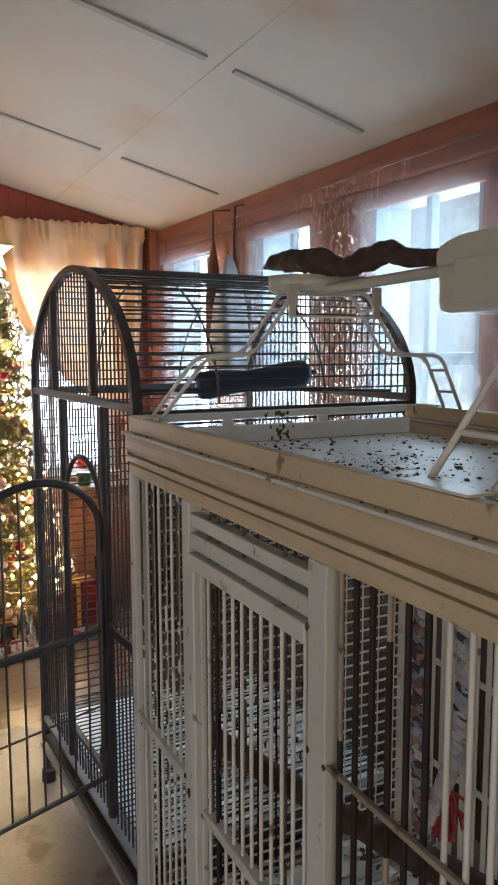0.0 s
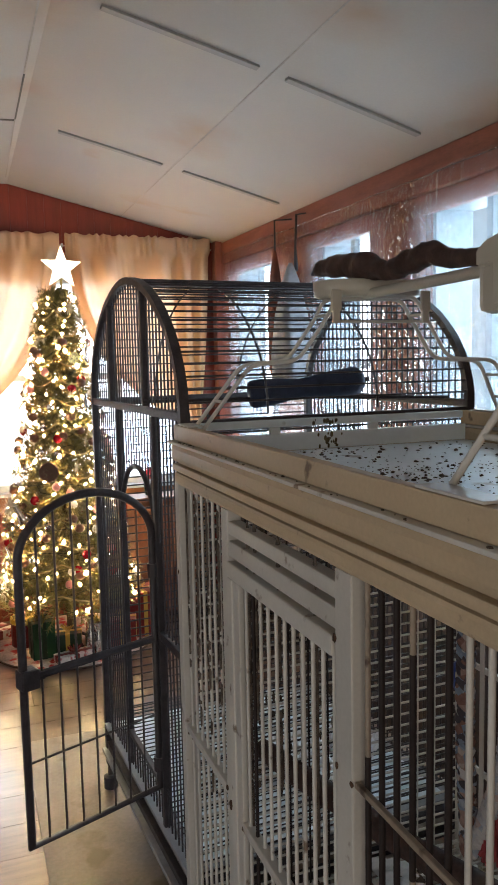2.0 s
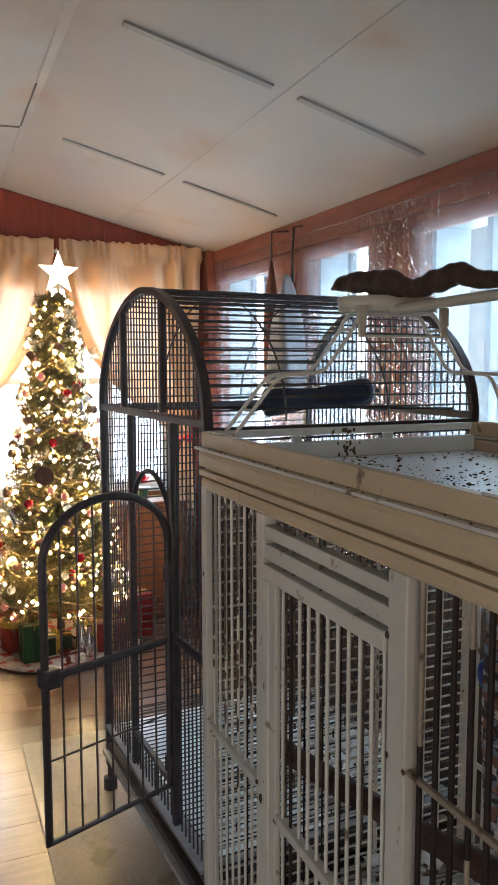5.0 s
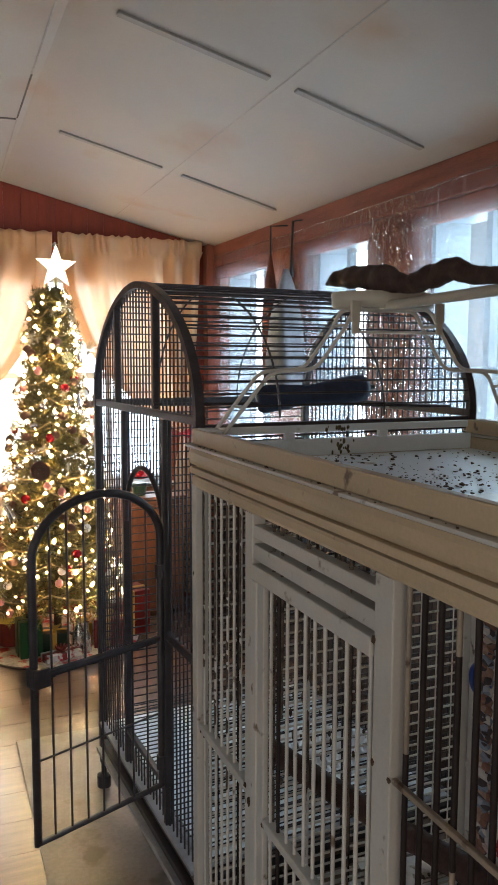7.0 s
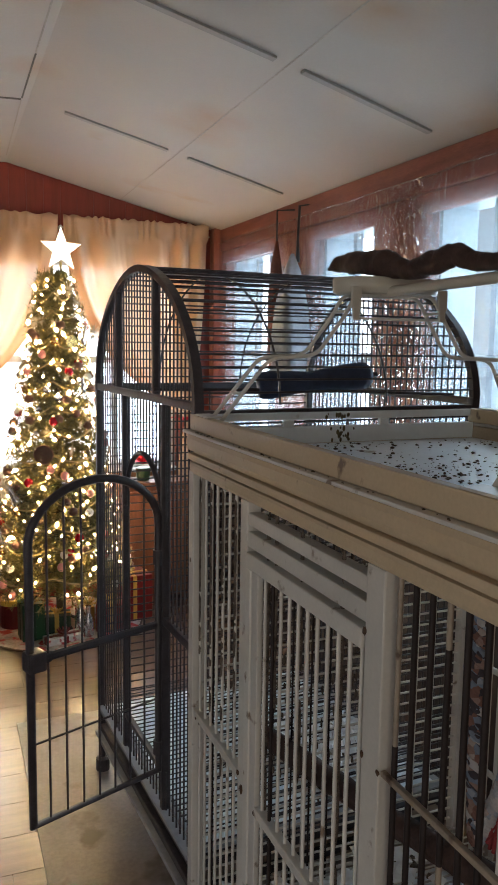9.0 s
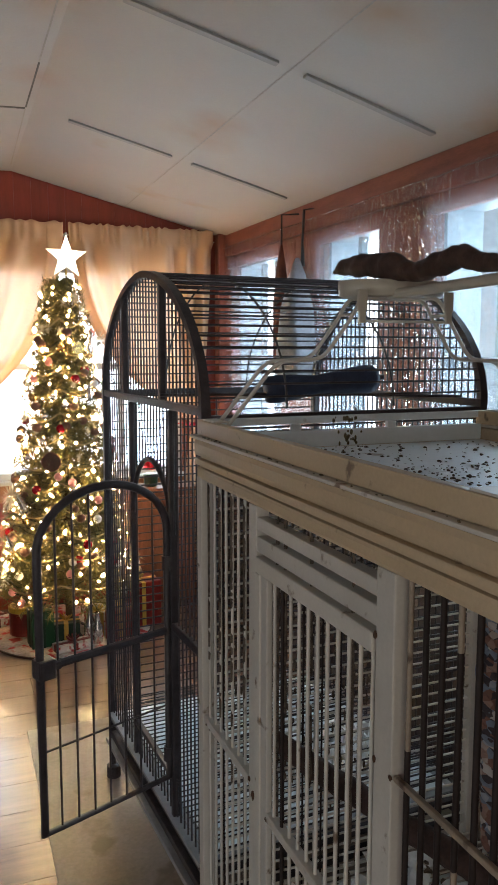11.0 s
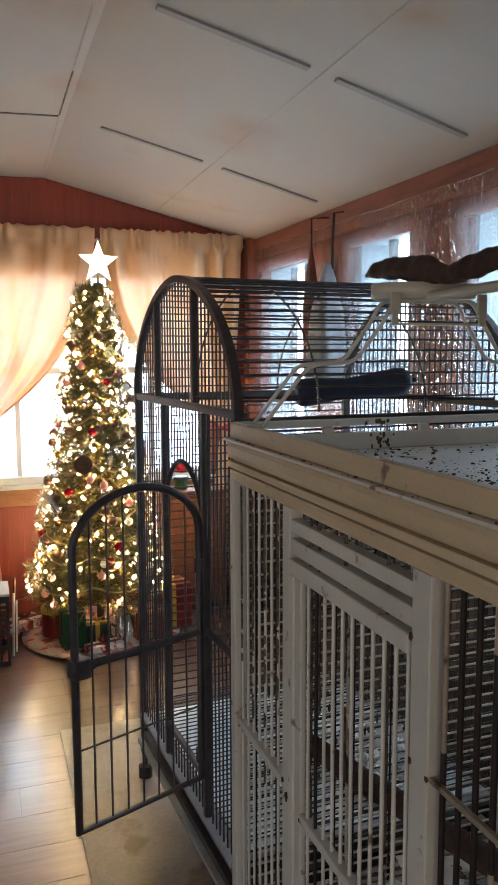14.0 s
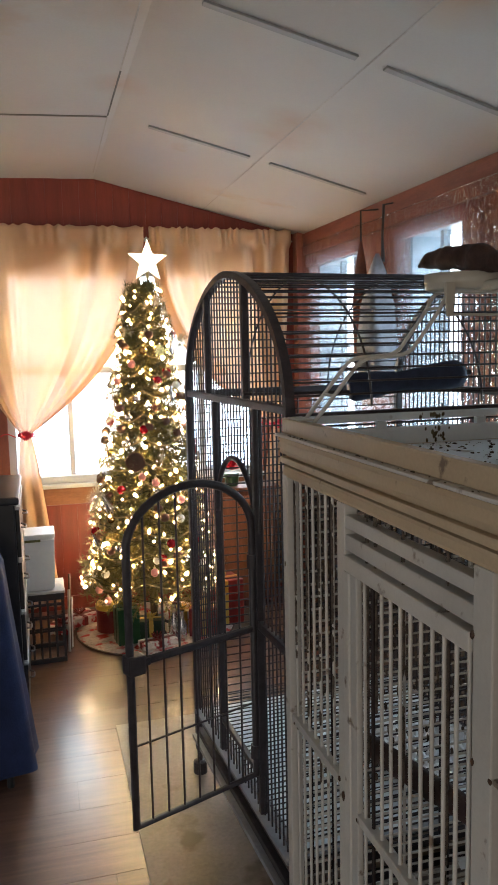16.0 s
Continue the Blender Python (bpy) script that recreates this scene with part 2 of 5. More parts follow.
# unseen walls: openings invented for the fill lamps, plaster pale for neutral bounce
tagged(wall_with_openings("wall_back", "y", YB - 0.16, 0.16, XW - 0.1, XR + 0.2, 0, 2.75, [(-1.8, 0.4, 0.8, 2.2)], PLASTER), "unseen back wall closing the room, plain pale plaster", "wall")
tagged(wall_with_openings("wall_west", "x", XW - 0.16, 0.16, YB, YF, 0, 2.75, [(-1.8, 0.6, 0.1, 1.95)], PLASTER), "unseen west wall closing the room, plain pale plaster", "wall")

# vertical grooved boards over the far wall above and below the window
board = box((0, -0.012, 0), (0.0994, 0, 1), 0.0)
bm_edges = [e for e in board.edges if abs(e.verts[0].co.z - e.verts[1].co.z) > 0.5 and e.verts[0].co.y < -0.01]
bmesh.ops.bevel(board, geom=bm_edges, offset=0.0012, segments=1, affect="EDGES")
board_mesh = bpy.data.meshes.new("board")
board.to_mesh(board_mesh)
board.free()
board_mesh.materials.append(PANEL)
x = -1.0
while x < XR - 0.1:
    spans = [(0.09, 2.66 if x < XFOLD else zceil(x + 0.1))]
    if FARWIN[0] - 0.14 < x < FARWIN[1] + 0.04:
        spans = [(0.09, FARWIN[2] - 0.135), (FARWIN[3] + 0.07, spans[0][1])]
    for a, b in spans:
        if b - a > 0.02:
            ob = new("board", board_mesh)
            ob.parent = wall_far
            ob.matrix_local = pose(x, YF, a) @ Matrix.Diagonal((1, 1, b - a, 1))
    x += 0.1

# ceiling: flat part and sloped part with panel seams and cover strips
bm = bmesh.new()
spans = [(XW - 0.1, XFOLD, YB - 0.1, YF + 0.1)]
for i in range(24):
    for j in range(16):
        wx, wy = (XR + 0.2 - XFOLD) / 24, (YF - YB + 0.2) / 16
        spans.append((XFOLD + i * wx, XFOLD + (i + 1) * wx, YB - 0.1 + j * wy, YB - 0.1 + (j + 1) * wy))
for xa, xb, ya, yb in spans:
    vs = [bm.verts.new((x, y, zceil(x, y))) for x, y in ((xa, ya), (xb, ya), (xb, yb), (xa, yb))]
    ws = [bm.verts.new(v.co + Vector((0, 0, 0.08))) for v in vs]
    bm.faces.new(vs[::-1])
    bm.faces.new(ws)
    if xb == XFOLD:
        for i in range(4):
            bm.faces.new((vs[i], vs[(i + 1) % 4], ws[(i + 1) % 4], ws[i]))
bmesh.ops.remove_doubles(bm, verts=bm.verts, dist=1e-5)
ceiling = tagged(finish("ceiling", bm, CEIL), "off-white sloped panel ceiling with grey cover strips", "ceiling", kind="structure")


def strip_on_ceiling(p, q, w, t, mat, name="trim"):
    """A flat strip under the ceiling between two plan points."""
    (xa, ya), (xb, yb) = p, q
    d = Vector((xb - xa, yb - ya, 0)).normalized()
    s = Vector((-d.y, d.x, 0)) * w / 2
    bm = bmesh.new()
    lo, hi = [], []
    for cx, cy in ((xa, ya), (xb, yb)):
        for k in (-1, 1):
            v = Vector((cx, cy, 0)) + s * k
            lo.append(bm.verts.new((v.x, v.y, zceil(v.x, v.y) - t)))
            hi.append(bm.verts.new((v.x, v.y, zceil(v.x, v.y) + 0.001)))
    order = (0, 1, 3, 2)
    bm.faces.new([lo[i] for i in order])
    for i in range(4):
        a, b = order[i], order[(i + 1) % 4]
        bm.faces.new((lo[a], lo[b], hi[b], hi[a]))
    bmesh.ops.recalc_face_normals(bm, faces=bm.faces)
    return tagged(finish(name, bm, mat), "thin grey cover strip on the ceiling", "ceiling strip", kind="structure")


for yb, xa, xb in ((1.125, 0.52, 1.015), (1.125, 1.113, 1.605), (2.39, 0.524, 1.015), (2.39, 1.113, 1.605), (3.655, 0.543, 1.015), (3.655, 1.116, 1.605)):
    strip_on_ceiling((xa, yb), (xb, yb), 0.030, 0.008, BATTEN)
CRACK = material("open_joint", (0.10, 0.085, 0.07), 0.8, var=0.4, scale=5)
SEAM = material("seam", (0.33, 0.29, 0.255), 0.75, var=0.3, scale=2)
strip_on_ceiling((-0.95, 3.70), (0.358, 3.675), 0.016, 0.003, CRACK)
strip_on_ceiling((0.359, 3.10), (0.361, 3.66), 0.007, 0.002, CRACK)
strip_on_ceiling((0.361, 3.69), (0.377, 4.77), 0.005, 0.002, SEAM)
strip_on_ceiling((0.345, -1.0), (0.358, 3.09), 0.006, 0.0015, SEAM)
strip_on_ceiling((1.066, -1.0), (1.066, YF - 0.01), 0.005, 0.0010, SEAM)
strip_on_ceiling((-0.60, 2.39), (0.33, 2.39), 0.006, 0.0010, SEAM)

# timber under the eave, corner post, posts between the windows
def timber(name, lo, hi, mat, label, cat="timber", bevel=0.006):
    return tagged(finish(name, box(lo, hi, bevel), mat), label, cat, kind="structure")


eave = timber("trim_eave", (XR - 0.045, YB, 2.215), (XR - 0.002, YF - 0.05, 2.352), REDWOOD, "red-brown timber plate under the sloped ceiling")
eave_low = timber("trim_eave_low", (XR - 0.03, YB, 2.14), (XR - 0.001, YF - 0.05, 2.213), REDWOOD, "weathered red-brown header board over the windows")
for ob in (eave, eave_low):
    for v in ob.data.vertices:
        v.co.z -= 0.011 * (YF - v.co.y)
timber("post_corner", (XR - 0.09, YF - 0.10, 0), (XR - 0.002, YF - 0.014, 2.36), REDPOST, "red-brown corner post")
timber("post_side", (XR - 0.03, 3.50, 0), (XR - 0.001, 3.96, 2.139), REDPOST, "red-brown timber post between windows")
timber("post_side", (XR - 0.03, 2.55, 0), (XR - 0.001, 2.93, 2.139), REDPOST, "red-brown timber post between windows")
timber("post_side", (XR - 0.03, 1.52, 0), (XR - 0.001, 1.88, 2.139), REDPOST, "red-brown timber post between windows")

# invented panel, added to darken the red wall behind the ivory cage
timber("dark_panel_side", (XR - 0.048, YB, 0.0), (XR - 0.0315, YF - 0.105, 0.775), DARK_PANEL, "added dark panel that darkens the wall below the windows", "wainscot")

# floor: slab, laminate planks, thin mat under the cages
floor = tagged(finish("floor", box((XW - 0.1, YB - 0.1, -0.1), (XR + 0.2, YF + 0.1, -0.006)), PLANK), "brown wood-look laminate plank floor, glossy", "floor", kind="structure")
finish_mat = box((0.245, -1.2, 0.0005), (1.70, 3.255, 0.007), 0.002)
mat_ob = tagged(finish("floor_mat", finish_mat, MAT_), "thin dirty beige vinyl mat under the bird cages", "mat")


# daylight and distance outside the windows
def outside(name, lo, hi, top, low, strength):
    m = bpy.data.materials.new(name)
    m.use_nodes = True
    nt = m.node_tree
    nt.nodes.remove(nt.nodes["Principled BSDF"])
    em, ramp, nz, geo, sep, ad = (nt.nodes.new(k) for k in ("ShaderNodeEmission", "ShaderNodeValToRGB", "ShaderNodeTexNoise", "ShaderNodeNewGeometry", "ShaderNodeSeparateXYZ", "ShaderNodeMath"))
    nz.inputs["Scale"].default_value = 1.6
    nt.links.new(geo.outputs["Position"], nz.inputs["Vector"])
    nt.links.new(geo.outputs["Position"], sep.inputs[0])
    ad.operation = "MULTIPLY_ADD"
    nt.links.new(sep.outputs["Z"], ad.inputs[0])
    ad.inputs[1].default_value = 0.32
    nt.links.new(nz.outputs[0], ad.inputs[2])
    ramp.color_ramp.elements[0].position, ramp.color_ramp.elements[1].position = 0.55, 1.15
    ramp.color_ramp.elements[0].color, ramp.color_ramp.elements[1].color = (*low, 1), (*top, 1)
    nt.links.new(ad.outputs[0], ramp.inputs[0])
    nt.links.new(ramp.outputs[0], em.inputs[0])
    em.inputs[1].default_value = strength
    nt.links.new(em.outputs[0], nt.nodes["Material Output"].inputs[0])
    return tagged(finish(name, box(lo, hi), m), "pale overcast daylight outside", "backdrop", kind="structure")


outside("backdrop_far", (-4.0, 7.5, -1.0), (6.0, 7.55, 5.0), (0.78, 0.89, 1.0), (0.62, 0.80, 1.0), SKY_FAR)
outside("backdrop_side", (5.0, -2.0, -1.0), (5.05, 7.4, 5.0), (0.70, 0.84, 0.95), (0.50, 0.68, 0.78), SKY_SIDE)

# windows
def pane_material():
    m = bpy.data.materials.new("window_glass")
    m.use_nodes = True
    nt = m.node_tree
    nt.nodes.remove(nt.nodes["Principled BSDF"])
    tr, gl, mx = (nt.nodes.new(k) for k in ("ShaderNodeBsdfTransparent", "ShaderNodeBsdfGlossy", "ShaderNodeMixShader"))
    gl.inputs["Roughness"].default_value = 0.02
    mx.inputs[0].default_value = 0.05
    nt.links.new(tr.outputs[0], mx.inputs[1])
    nt.links.new(gl.outputs[0], mx.inputs[2])
    nt.links.new(mx.outputs[0], nt.nodes["Material Output"].inputs[0])
    return m


GLASS = pane_material()


def window(name, axis, at, u0, u1, z0, z1, zm, muntins, label, mat):
    """A double-hung window in an opening: frame, meeting rail, vertical bars and panes."""
    def b(ua, ub, za, zb, d0, d1):
        return box((ua, at + d0, za), (ub, at + d1, zb), 0.003) if axis == "y" else box((at + d0, ua, za), (at + d1, ub, zb), 0.003)
    w = thing(name, label, "window", kind="structure")
    f, D1 = (0.045, 0.11) if axis == "y" else (0.022, 0.165)
    part("window_frame", b(u0, u0 + f, z0, z1, 0.003, D1), mat, w)
    part("window_frame", b(u1 - f, u1, z0, z1, 0.003, D1), mat, w)
    part("window_frame", b(u0 + f, u1 - f, z1 - f, z1, 0.003, D1), mat, w)
    part("window_frame", b(u0 + f, u1 - f, z0, z0 + f, 0.003, D1), mat, w)
    part("meeting_rail", b(u0 + f, u1 - f, zm - 0.022, zm + 0.022, 0.04, 0.09), mat, w)
    edges = [u0 + f, *muntins, u1 - f]
    for mu in muntins:
        part("muntin", b(mu - 0.016, mu + 0.016, z0 + f, zm - 0.022, 0.045, 0.08), mat, w)
        part("muntin", b(mu - 0.016, mu + 0.016, zm + 0.022, z1 - f, 0.045, 0.08), mat, w)
    for ua, ub in zip(edges, edges[1:]):
        for za, zb in ((z0 + f, zm - 0.022), (zm + 0.022, z1 - f)):
            p = part("pane", b(ua + 0.002, ub - 0.002, za, zb, 0.060, 0.064), GLASS, w)
            p.visible_shadow = False
    return w


window("window_1", "y", YF, *FARWIN, 1.51, (0.19, 0.61, 1.03), "white double-hung window glowing with daylight behind tan curtains", SASH)
tagged(finish("window_stool", box((FARWIN[0] - 0.06, YF - 0.05, FARWIN[2] - 0.025), (FARWIN[1] + 0.06, YF + 0.03, FARWIN[2]), 0.004), SASH), "white painted window stool", "window sill", kind="structure")
tagged(finish("window_apron", box((FARWIN[0] - 0.06, YF - 0.03, FARWIN[2] - 0.13), (FARWIN[1] + 0.06, YF - 0.001, FARWIN[2] - 0.027), 0.004), SILLWOOD), "chipped orange-brown wooden window apron", "window trim", kind="structure")
tagged(finish("window_casing", box((FARWIN[0] - 0.07, YF - 0.03, FARWIN[2] + 0.001), (FARWIN[0] - 0.001, YF - 0.001, FARWIN[3]), 0.004), REDPOST), "red-brown window casing board", "window trim", kind="structure")
tagged(finish("window_casing", box((FARWIN[1] + 0.001, YF - 0.03, FARWIN[2] + 0.001), (FARWIN[1] + 0.07, YF - 0.001, FARWIN[3]), 0.004), REDPOST), "red-brown window casing board", "window trim", kind="structure")
tagged(finish("baseboard", box((XW, YF - 0.02, 0), (XR - 0.1, YF - 0.001, 0.085), 0.004), PANEL), "dark red-brown baseboard", "baseboard", kind="structure")
for i, (a, b, z0, z1) in enumerate(SIDEWIN):
    window("window_%d" % (i + 2), "x", XR, a, b, z0, z1, 1.563, (4.22, 4.43) if i == 2 else (a + 0.535 * (b - a),), "grey-framed double-hung window behind clear plastic sheeting", SASH_SIDE)

# ---- ivory play-top bird cage ----
WX0, WX1, WY0, WY1 = 0.529, 1.315, 0.40, 1.666
ivory_cage = thing("bird_cage", "large ivory metal play-top bird cage with worn bars", "bird cage", pose(0, 0, 0, 0, 0, 0.513), group="bird cages")


def wp(name, lo, hi, mat=CAGE_W, bevel=0.003, label=""):
    return part(name, box(lo, hi, bevel), mat, ivory_cage, label)


P = 0.03
WORN_TAN = material("worn_tan_paint", (0.27, 0.215, 0.165), 0.6, var=0.25, scale=12, fine=120, bump=0.15, dirt=(0.08, 0.05, 0.035), dirt_at=0.60, dirt_scale=30)
for px in (WX0, WX1 - P):
    for py in (WY0, WY1 - P):
        wp("corner_post", (px, py, 0.10), (px + P, py + P, 1.325))
        part("caster", lathe([(0.012, 0.0), (0.03, 0.006), (0.03, 0.05), (0.012, 0.055), (0.012, 0.1)], 16), CAGE_W, ivory_cage).matrix_local = pose(px + P / 2, py + P / 2, 0.002)
# roof frame: stepped beams on the four sides
for z0, z1, o in ((1.320, 1.347, 0.0), (1.351, 1.3655, 0.003), (1.3655, 1.371, -0.008), (1.371, 1.4105, 0.006), (1.411, 1.4172, 0.012)):
    # rails carry the painted warm light; the ledge is paler as a painted highlight
    CAGE_RAIL, soft_edge = (CAGE_W, 0.002) if z0 == 1.411 else (CAGE_TOP, 0.011 if z1 - z0 > 0.03 else 0.007 if z1 - z0 > 0.02 else 0.0025)
    wp("roof_rail", (WX0 - o, WY0 - o, z0), (WX0 + P, WY1 + o, z1), CAGE_RAIL, soft_edge)
    wp("roof_rail", (WX1 - P, WY0 - o, z0), (WX1 + o, WY1 + o, z1), CAGE_RAIL, soft_edge)
    wp("roof_rail", (WX0 + P + 0.001, WY1 - P, z0), (WX1 - P - 0.001, WY1 + o, z1), CAGE_RAIL, soft_edge)
    wp("roof_rail", (WX0 + P + 0.001, WY0 - o, z0), (WX1 - P - 0.001, WY0 + P, z1), CAGE_RAIL, soft_edge)
# play tray with a raised rim
tray = part("play_tray", box((WX0 + 0.03, WY0 + 0.03, 1.372), (WX1 - 0.03, WY1 - 0.03, 1.380), 0.002), TRAY, ivory_cage, "white droppings-stained metal tray")
for lo, hi in (((WX0 + 0.002, WY0, 1.4175), (WX0 + 0.022, WY1, 1.452)), ((WX1 - 0.022, WY0, 1.4175), (WX1 - 0.002, WY1, 1.452)),
               ((WX0 + 0.023, WY0 + 0.001, 1.4175), (WX1 - 0.023, WY0 + 0.02, 1.452))):
    part("tray_rim", box(lo, hi, 0.003), CAGE_TOP, ivory_cage)
part("tray_rim", box((WX0 + 0.023, WY1 - 0.012, 1.434), (WX1 - 0.023, WY1 - 0.002, 1.452), 0.002), TRAY, ivory_cage)
part("tray_rim", box((WX0 + 0.031, WY1 - 0.034, 1.381), (WX1 - 0.031, WY1 - 0.030, 1.420), 0.001), TRAY, ivory_cage)
for px in (0.76, 1.02):
    part("rim_bracket", box((WX0 + px - 0.53, WY1 - 0.0135, 1.4165), (WX0 + px - 0.505, WY1 - 0.0015, 1.4335), 0.001), TRAY, ivory_cage)

# front: door frame, mid rails, slanted bars over the door
DL, DR = 1.345, 0.883
wp("door_post", (WX0, DL - 0.035, 0.20), (WX0 + 0.028, DL, 1.321))
wp("door_post", (WX0, DR - 0.045, 0.20), (WX0 + 0.028, DR, 1.321))
for z0, z1 in ((1.277, 1.301), (1.236, 1.265)):
    wp("door_header", (WX0 + 0.002, DR, z0), (WX0 + 0.026, DL - 0.035, z1))
wp("door_rail", (WX0 - 0.004, DR + 0.004, 1.199), (WX0 + 0.020, DL - 0.039, 1.228), label="top rail of the cage door")
wp("door_stile", (WX0 - 0.004, DL - 0.062, 0.22), (WX0 + 0.020, DL - 0.039, 1.1985))
wp("door_stile", (WX0 - 0.001, DL - 0.090, 0.22), (WX0 + 0.012, DL - 0.0625, 1.1985))
wp("mid_rail", (WX0 + 0.003, DL, 0.752), (WX0 + 0.022, WY1 - P, 0.770))
wp("mid_rail", (WX0 - 0.003, DR, 0.735), (WX0 + 0.017, DL - 0.091, 0.753))
wp("mid_rail", (WX0 + 0.003, WY0 + P, 1.041), (WX0 + 0.011, DR - 0.046, 1.0495), WORN_TAN, 0.002)
for z0, z1 in ((0.20, 0.235), (0.13, 0.16)):
    wp("base_rail", (WX0, WY0 + P, z0), (WX0 + 0.025, WY1 - P, z1))
    wp("base_rail", (WX1 - 0.025, WY0 + P, z0), (WX1, WY1 - P, z1))
    wp("base_rail", (WX0 + P, WY1 - 0.025, z0), (WX1 - P, WY1, z1))
    wp("base_rail", (WX0 + P, WY0, z0), (WX1 - P, WY0 + 0.025, z1))
rng = random.Random(4)


def run(a, b, step):
    n = max(1, round((b - a) / step))
    return [a + (b - a) * (i + 0.5) / n for i in range(n)]


for y in run(DL, WY1 - P, 0.036):
    bar("bar", BAR_W, (WX0 + 0.014, y, 0.235), (WX0 + 0.014, y, 1.322), 0.0035, ivory_cage)
for i, y in enumerate(run(DR, DL - 0.090, 0.034)):
    bar("bar", BAR_WORN if i == 9 else BAR_W, (WX0 + 0.008, y, 0.235), (WX0 + 0.008, y, 1.197), 0.0035, ivory_cage)
BAR_TAN = unit_mesh("tan_bar", WORN_TAN)
for i, y in enumerate(run(WY0 + P, DR - 0.045, 0.034)):
    x = WX0 + 0.014
    zc = {8: 1.26, 11: 1.09}.get(i, 1.322)     # paint is left above this height
    zl = {6: 0.985, 8: 0.99}.get(i, 0.235)      # and below this one
    if i < 6:
        zc = zl = 0.235
    if zc < 1.322:
        bar("bar", BAR_W if i < 6 else BAR_TAN, (x, y, zc), (x, y, 1.322), 0.0038, ivory_cage)
    if zc > zl:
        bar("worn_bar", BAR_WORN, (x, y, zl), (x, y, zc), 0.0042, ivory_cage)
    if i > 5 and zl > 0.235:
        bar("bar", BAR_TAN, (x, y, 0.235), (x, y, zl), 0.0038, ivory_cage)
for z in run(0.24, 1.32, 0.030):
    bar("bar", BAR_W, (WX0 + P, WY1 - 0.014, z), (WX1 - P, WY1 - 0.014, z), 0.003, ivory_cage)
    bar("bar", BAR_W, (WX0 + P, WY0 + 0.014, z), (WX1 - P, WY0 + 0.014, z), 0.003, ivory_cage)
for x in run(WX0 + P, WX1 - P, 0.052):
    bar("thin_bar", BAR_WORN if x < WX0 + 0.42 else BAR_W, (x, WY1 - 0.0185, 0.24), (x, WY1 - 0.0185, 1.32), 0.0026 if x < WX0 + 0.42 else 0.0019, ivory_cage)
for x in run(WX0 + P, WX1 - P, 0.19)[1:-1]:
    bar("upright_bar", BAR_W, (x, WY1 - 0.008, 0.24), (x, WY1 - 0.008, 1.32), 0.004, ivory_cage)
strip = box((-0.002, -0.008, 0.24), (0.002, 0.008, 1.32), 0.001)
strip_mesh = bpy.data.meshes.new("back_strip")
strip.to_mesh(strip_mesh)
strip.free()
strip_mesh.materials.append(CAGE_W)
for y in run(WY0 + P, WY1 - P, 0.040):
    ob = new("back_strip", strip_mesh)
    ob.parent = ivory_cage
    ob.matrix_local = pose(WX1 - 0.014, y, 0)
for z in (0.5, 0.78, 1.05):
    wp("back_rail", (WX1 - 0.012, WY0 + P, z), (WX1 - 0.004, WY1 - P, z + 0.016))
for y in run(WY0 + P, WY1 - P, 0.022):
    bar("grate_bar", BAR_W, (WX0 + 0.02, y, 0.30), (WX1 - 0.02, y, 0.30), 0.0025, ivory_cage)
part("litter_tray", box((WX0 + 0.03, WY0 + 0.03, 0.17), (WX1 - 0.03, WY1 - 0.03, 0.19), 0.003), TRAY, ivory_cage, "white paper-lined litter tray")

# ---- dark dome-top bird cage ----
DX0, DX1, DY0, DY1 = 0.0, 0.88, 0.0, 1.0
ZJ, ZA = 1.458, 1.838
dark_cage = thing("bird_cage", "dark metal dome-top bird cage with its arched door open", "bird cage", pose(0, 0, 0, 0, 0, 3.327) @ pose(0.667, 1.753, 0), group="bird cages")


def dp(name, lo, hi, bevel=0.003, label="", parent=None):
    return part(name, box(lo, hi, bevel), CAGE_D, parent or dark_cage, label)


S = 0.026
for px in (DX0, DX1 - S):
    for py in (DY0, DY1 - S):
        dp("corner_post", (px, py, 0.10), (px + S, py + S, ZJ + 0.01))
        c = part("caster", lathe([(0.010, 0.0), (0.026, 0.006), (0.026, 0.05), (0.010, 0.056), (0.010, 0.1)], 16), CAGE_D, dark_cage)
        c.matrix_local = pose(px + S / 2, py + S / 2, 0.002)
for z0, z1 in ((ZJ - 0.012, ZJ + 0.010), (0.235, 0.258), (0.170, 0.195)):
    for px in (DX0, DX1 - S):
        dp("rail", (px + 0.002, DY0 + S, z0), (px + S - 0.002, DY1 - S, z1))
    for py in (DY0, DY1 - S):
        low = 0.02 if py == DY0 and z0 > 1 else 0.0
        dp("rail", (DX0 + S, py + 0.002, z0 - low), (DX1 - S, py + S - 0.002, z1 - low))


def arch_y(s):
    """Half-ellipse-like arch: s from 0 to 1 along it gives (y, z)."""
    a = math.pi * s
    c, d = math.cos(a), math.sin(a)
    half = (DY1 - DY0) / 2
    return (DY0 + half + half * math.copysign(abs(c) ** 1.12, c), ZJ + (ZA - ZJ) * d)


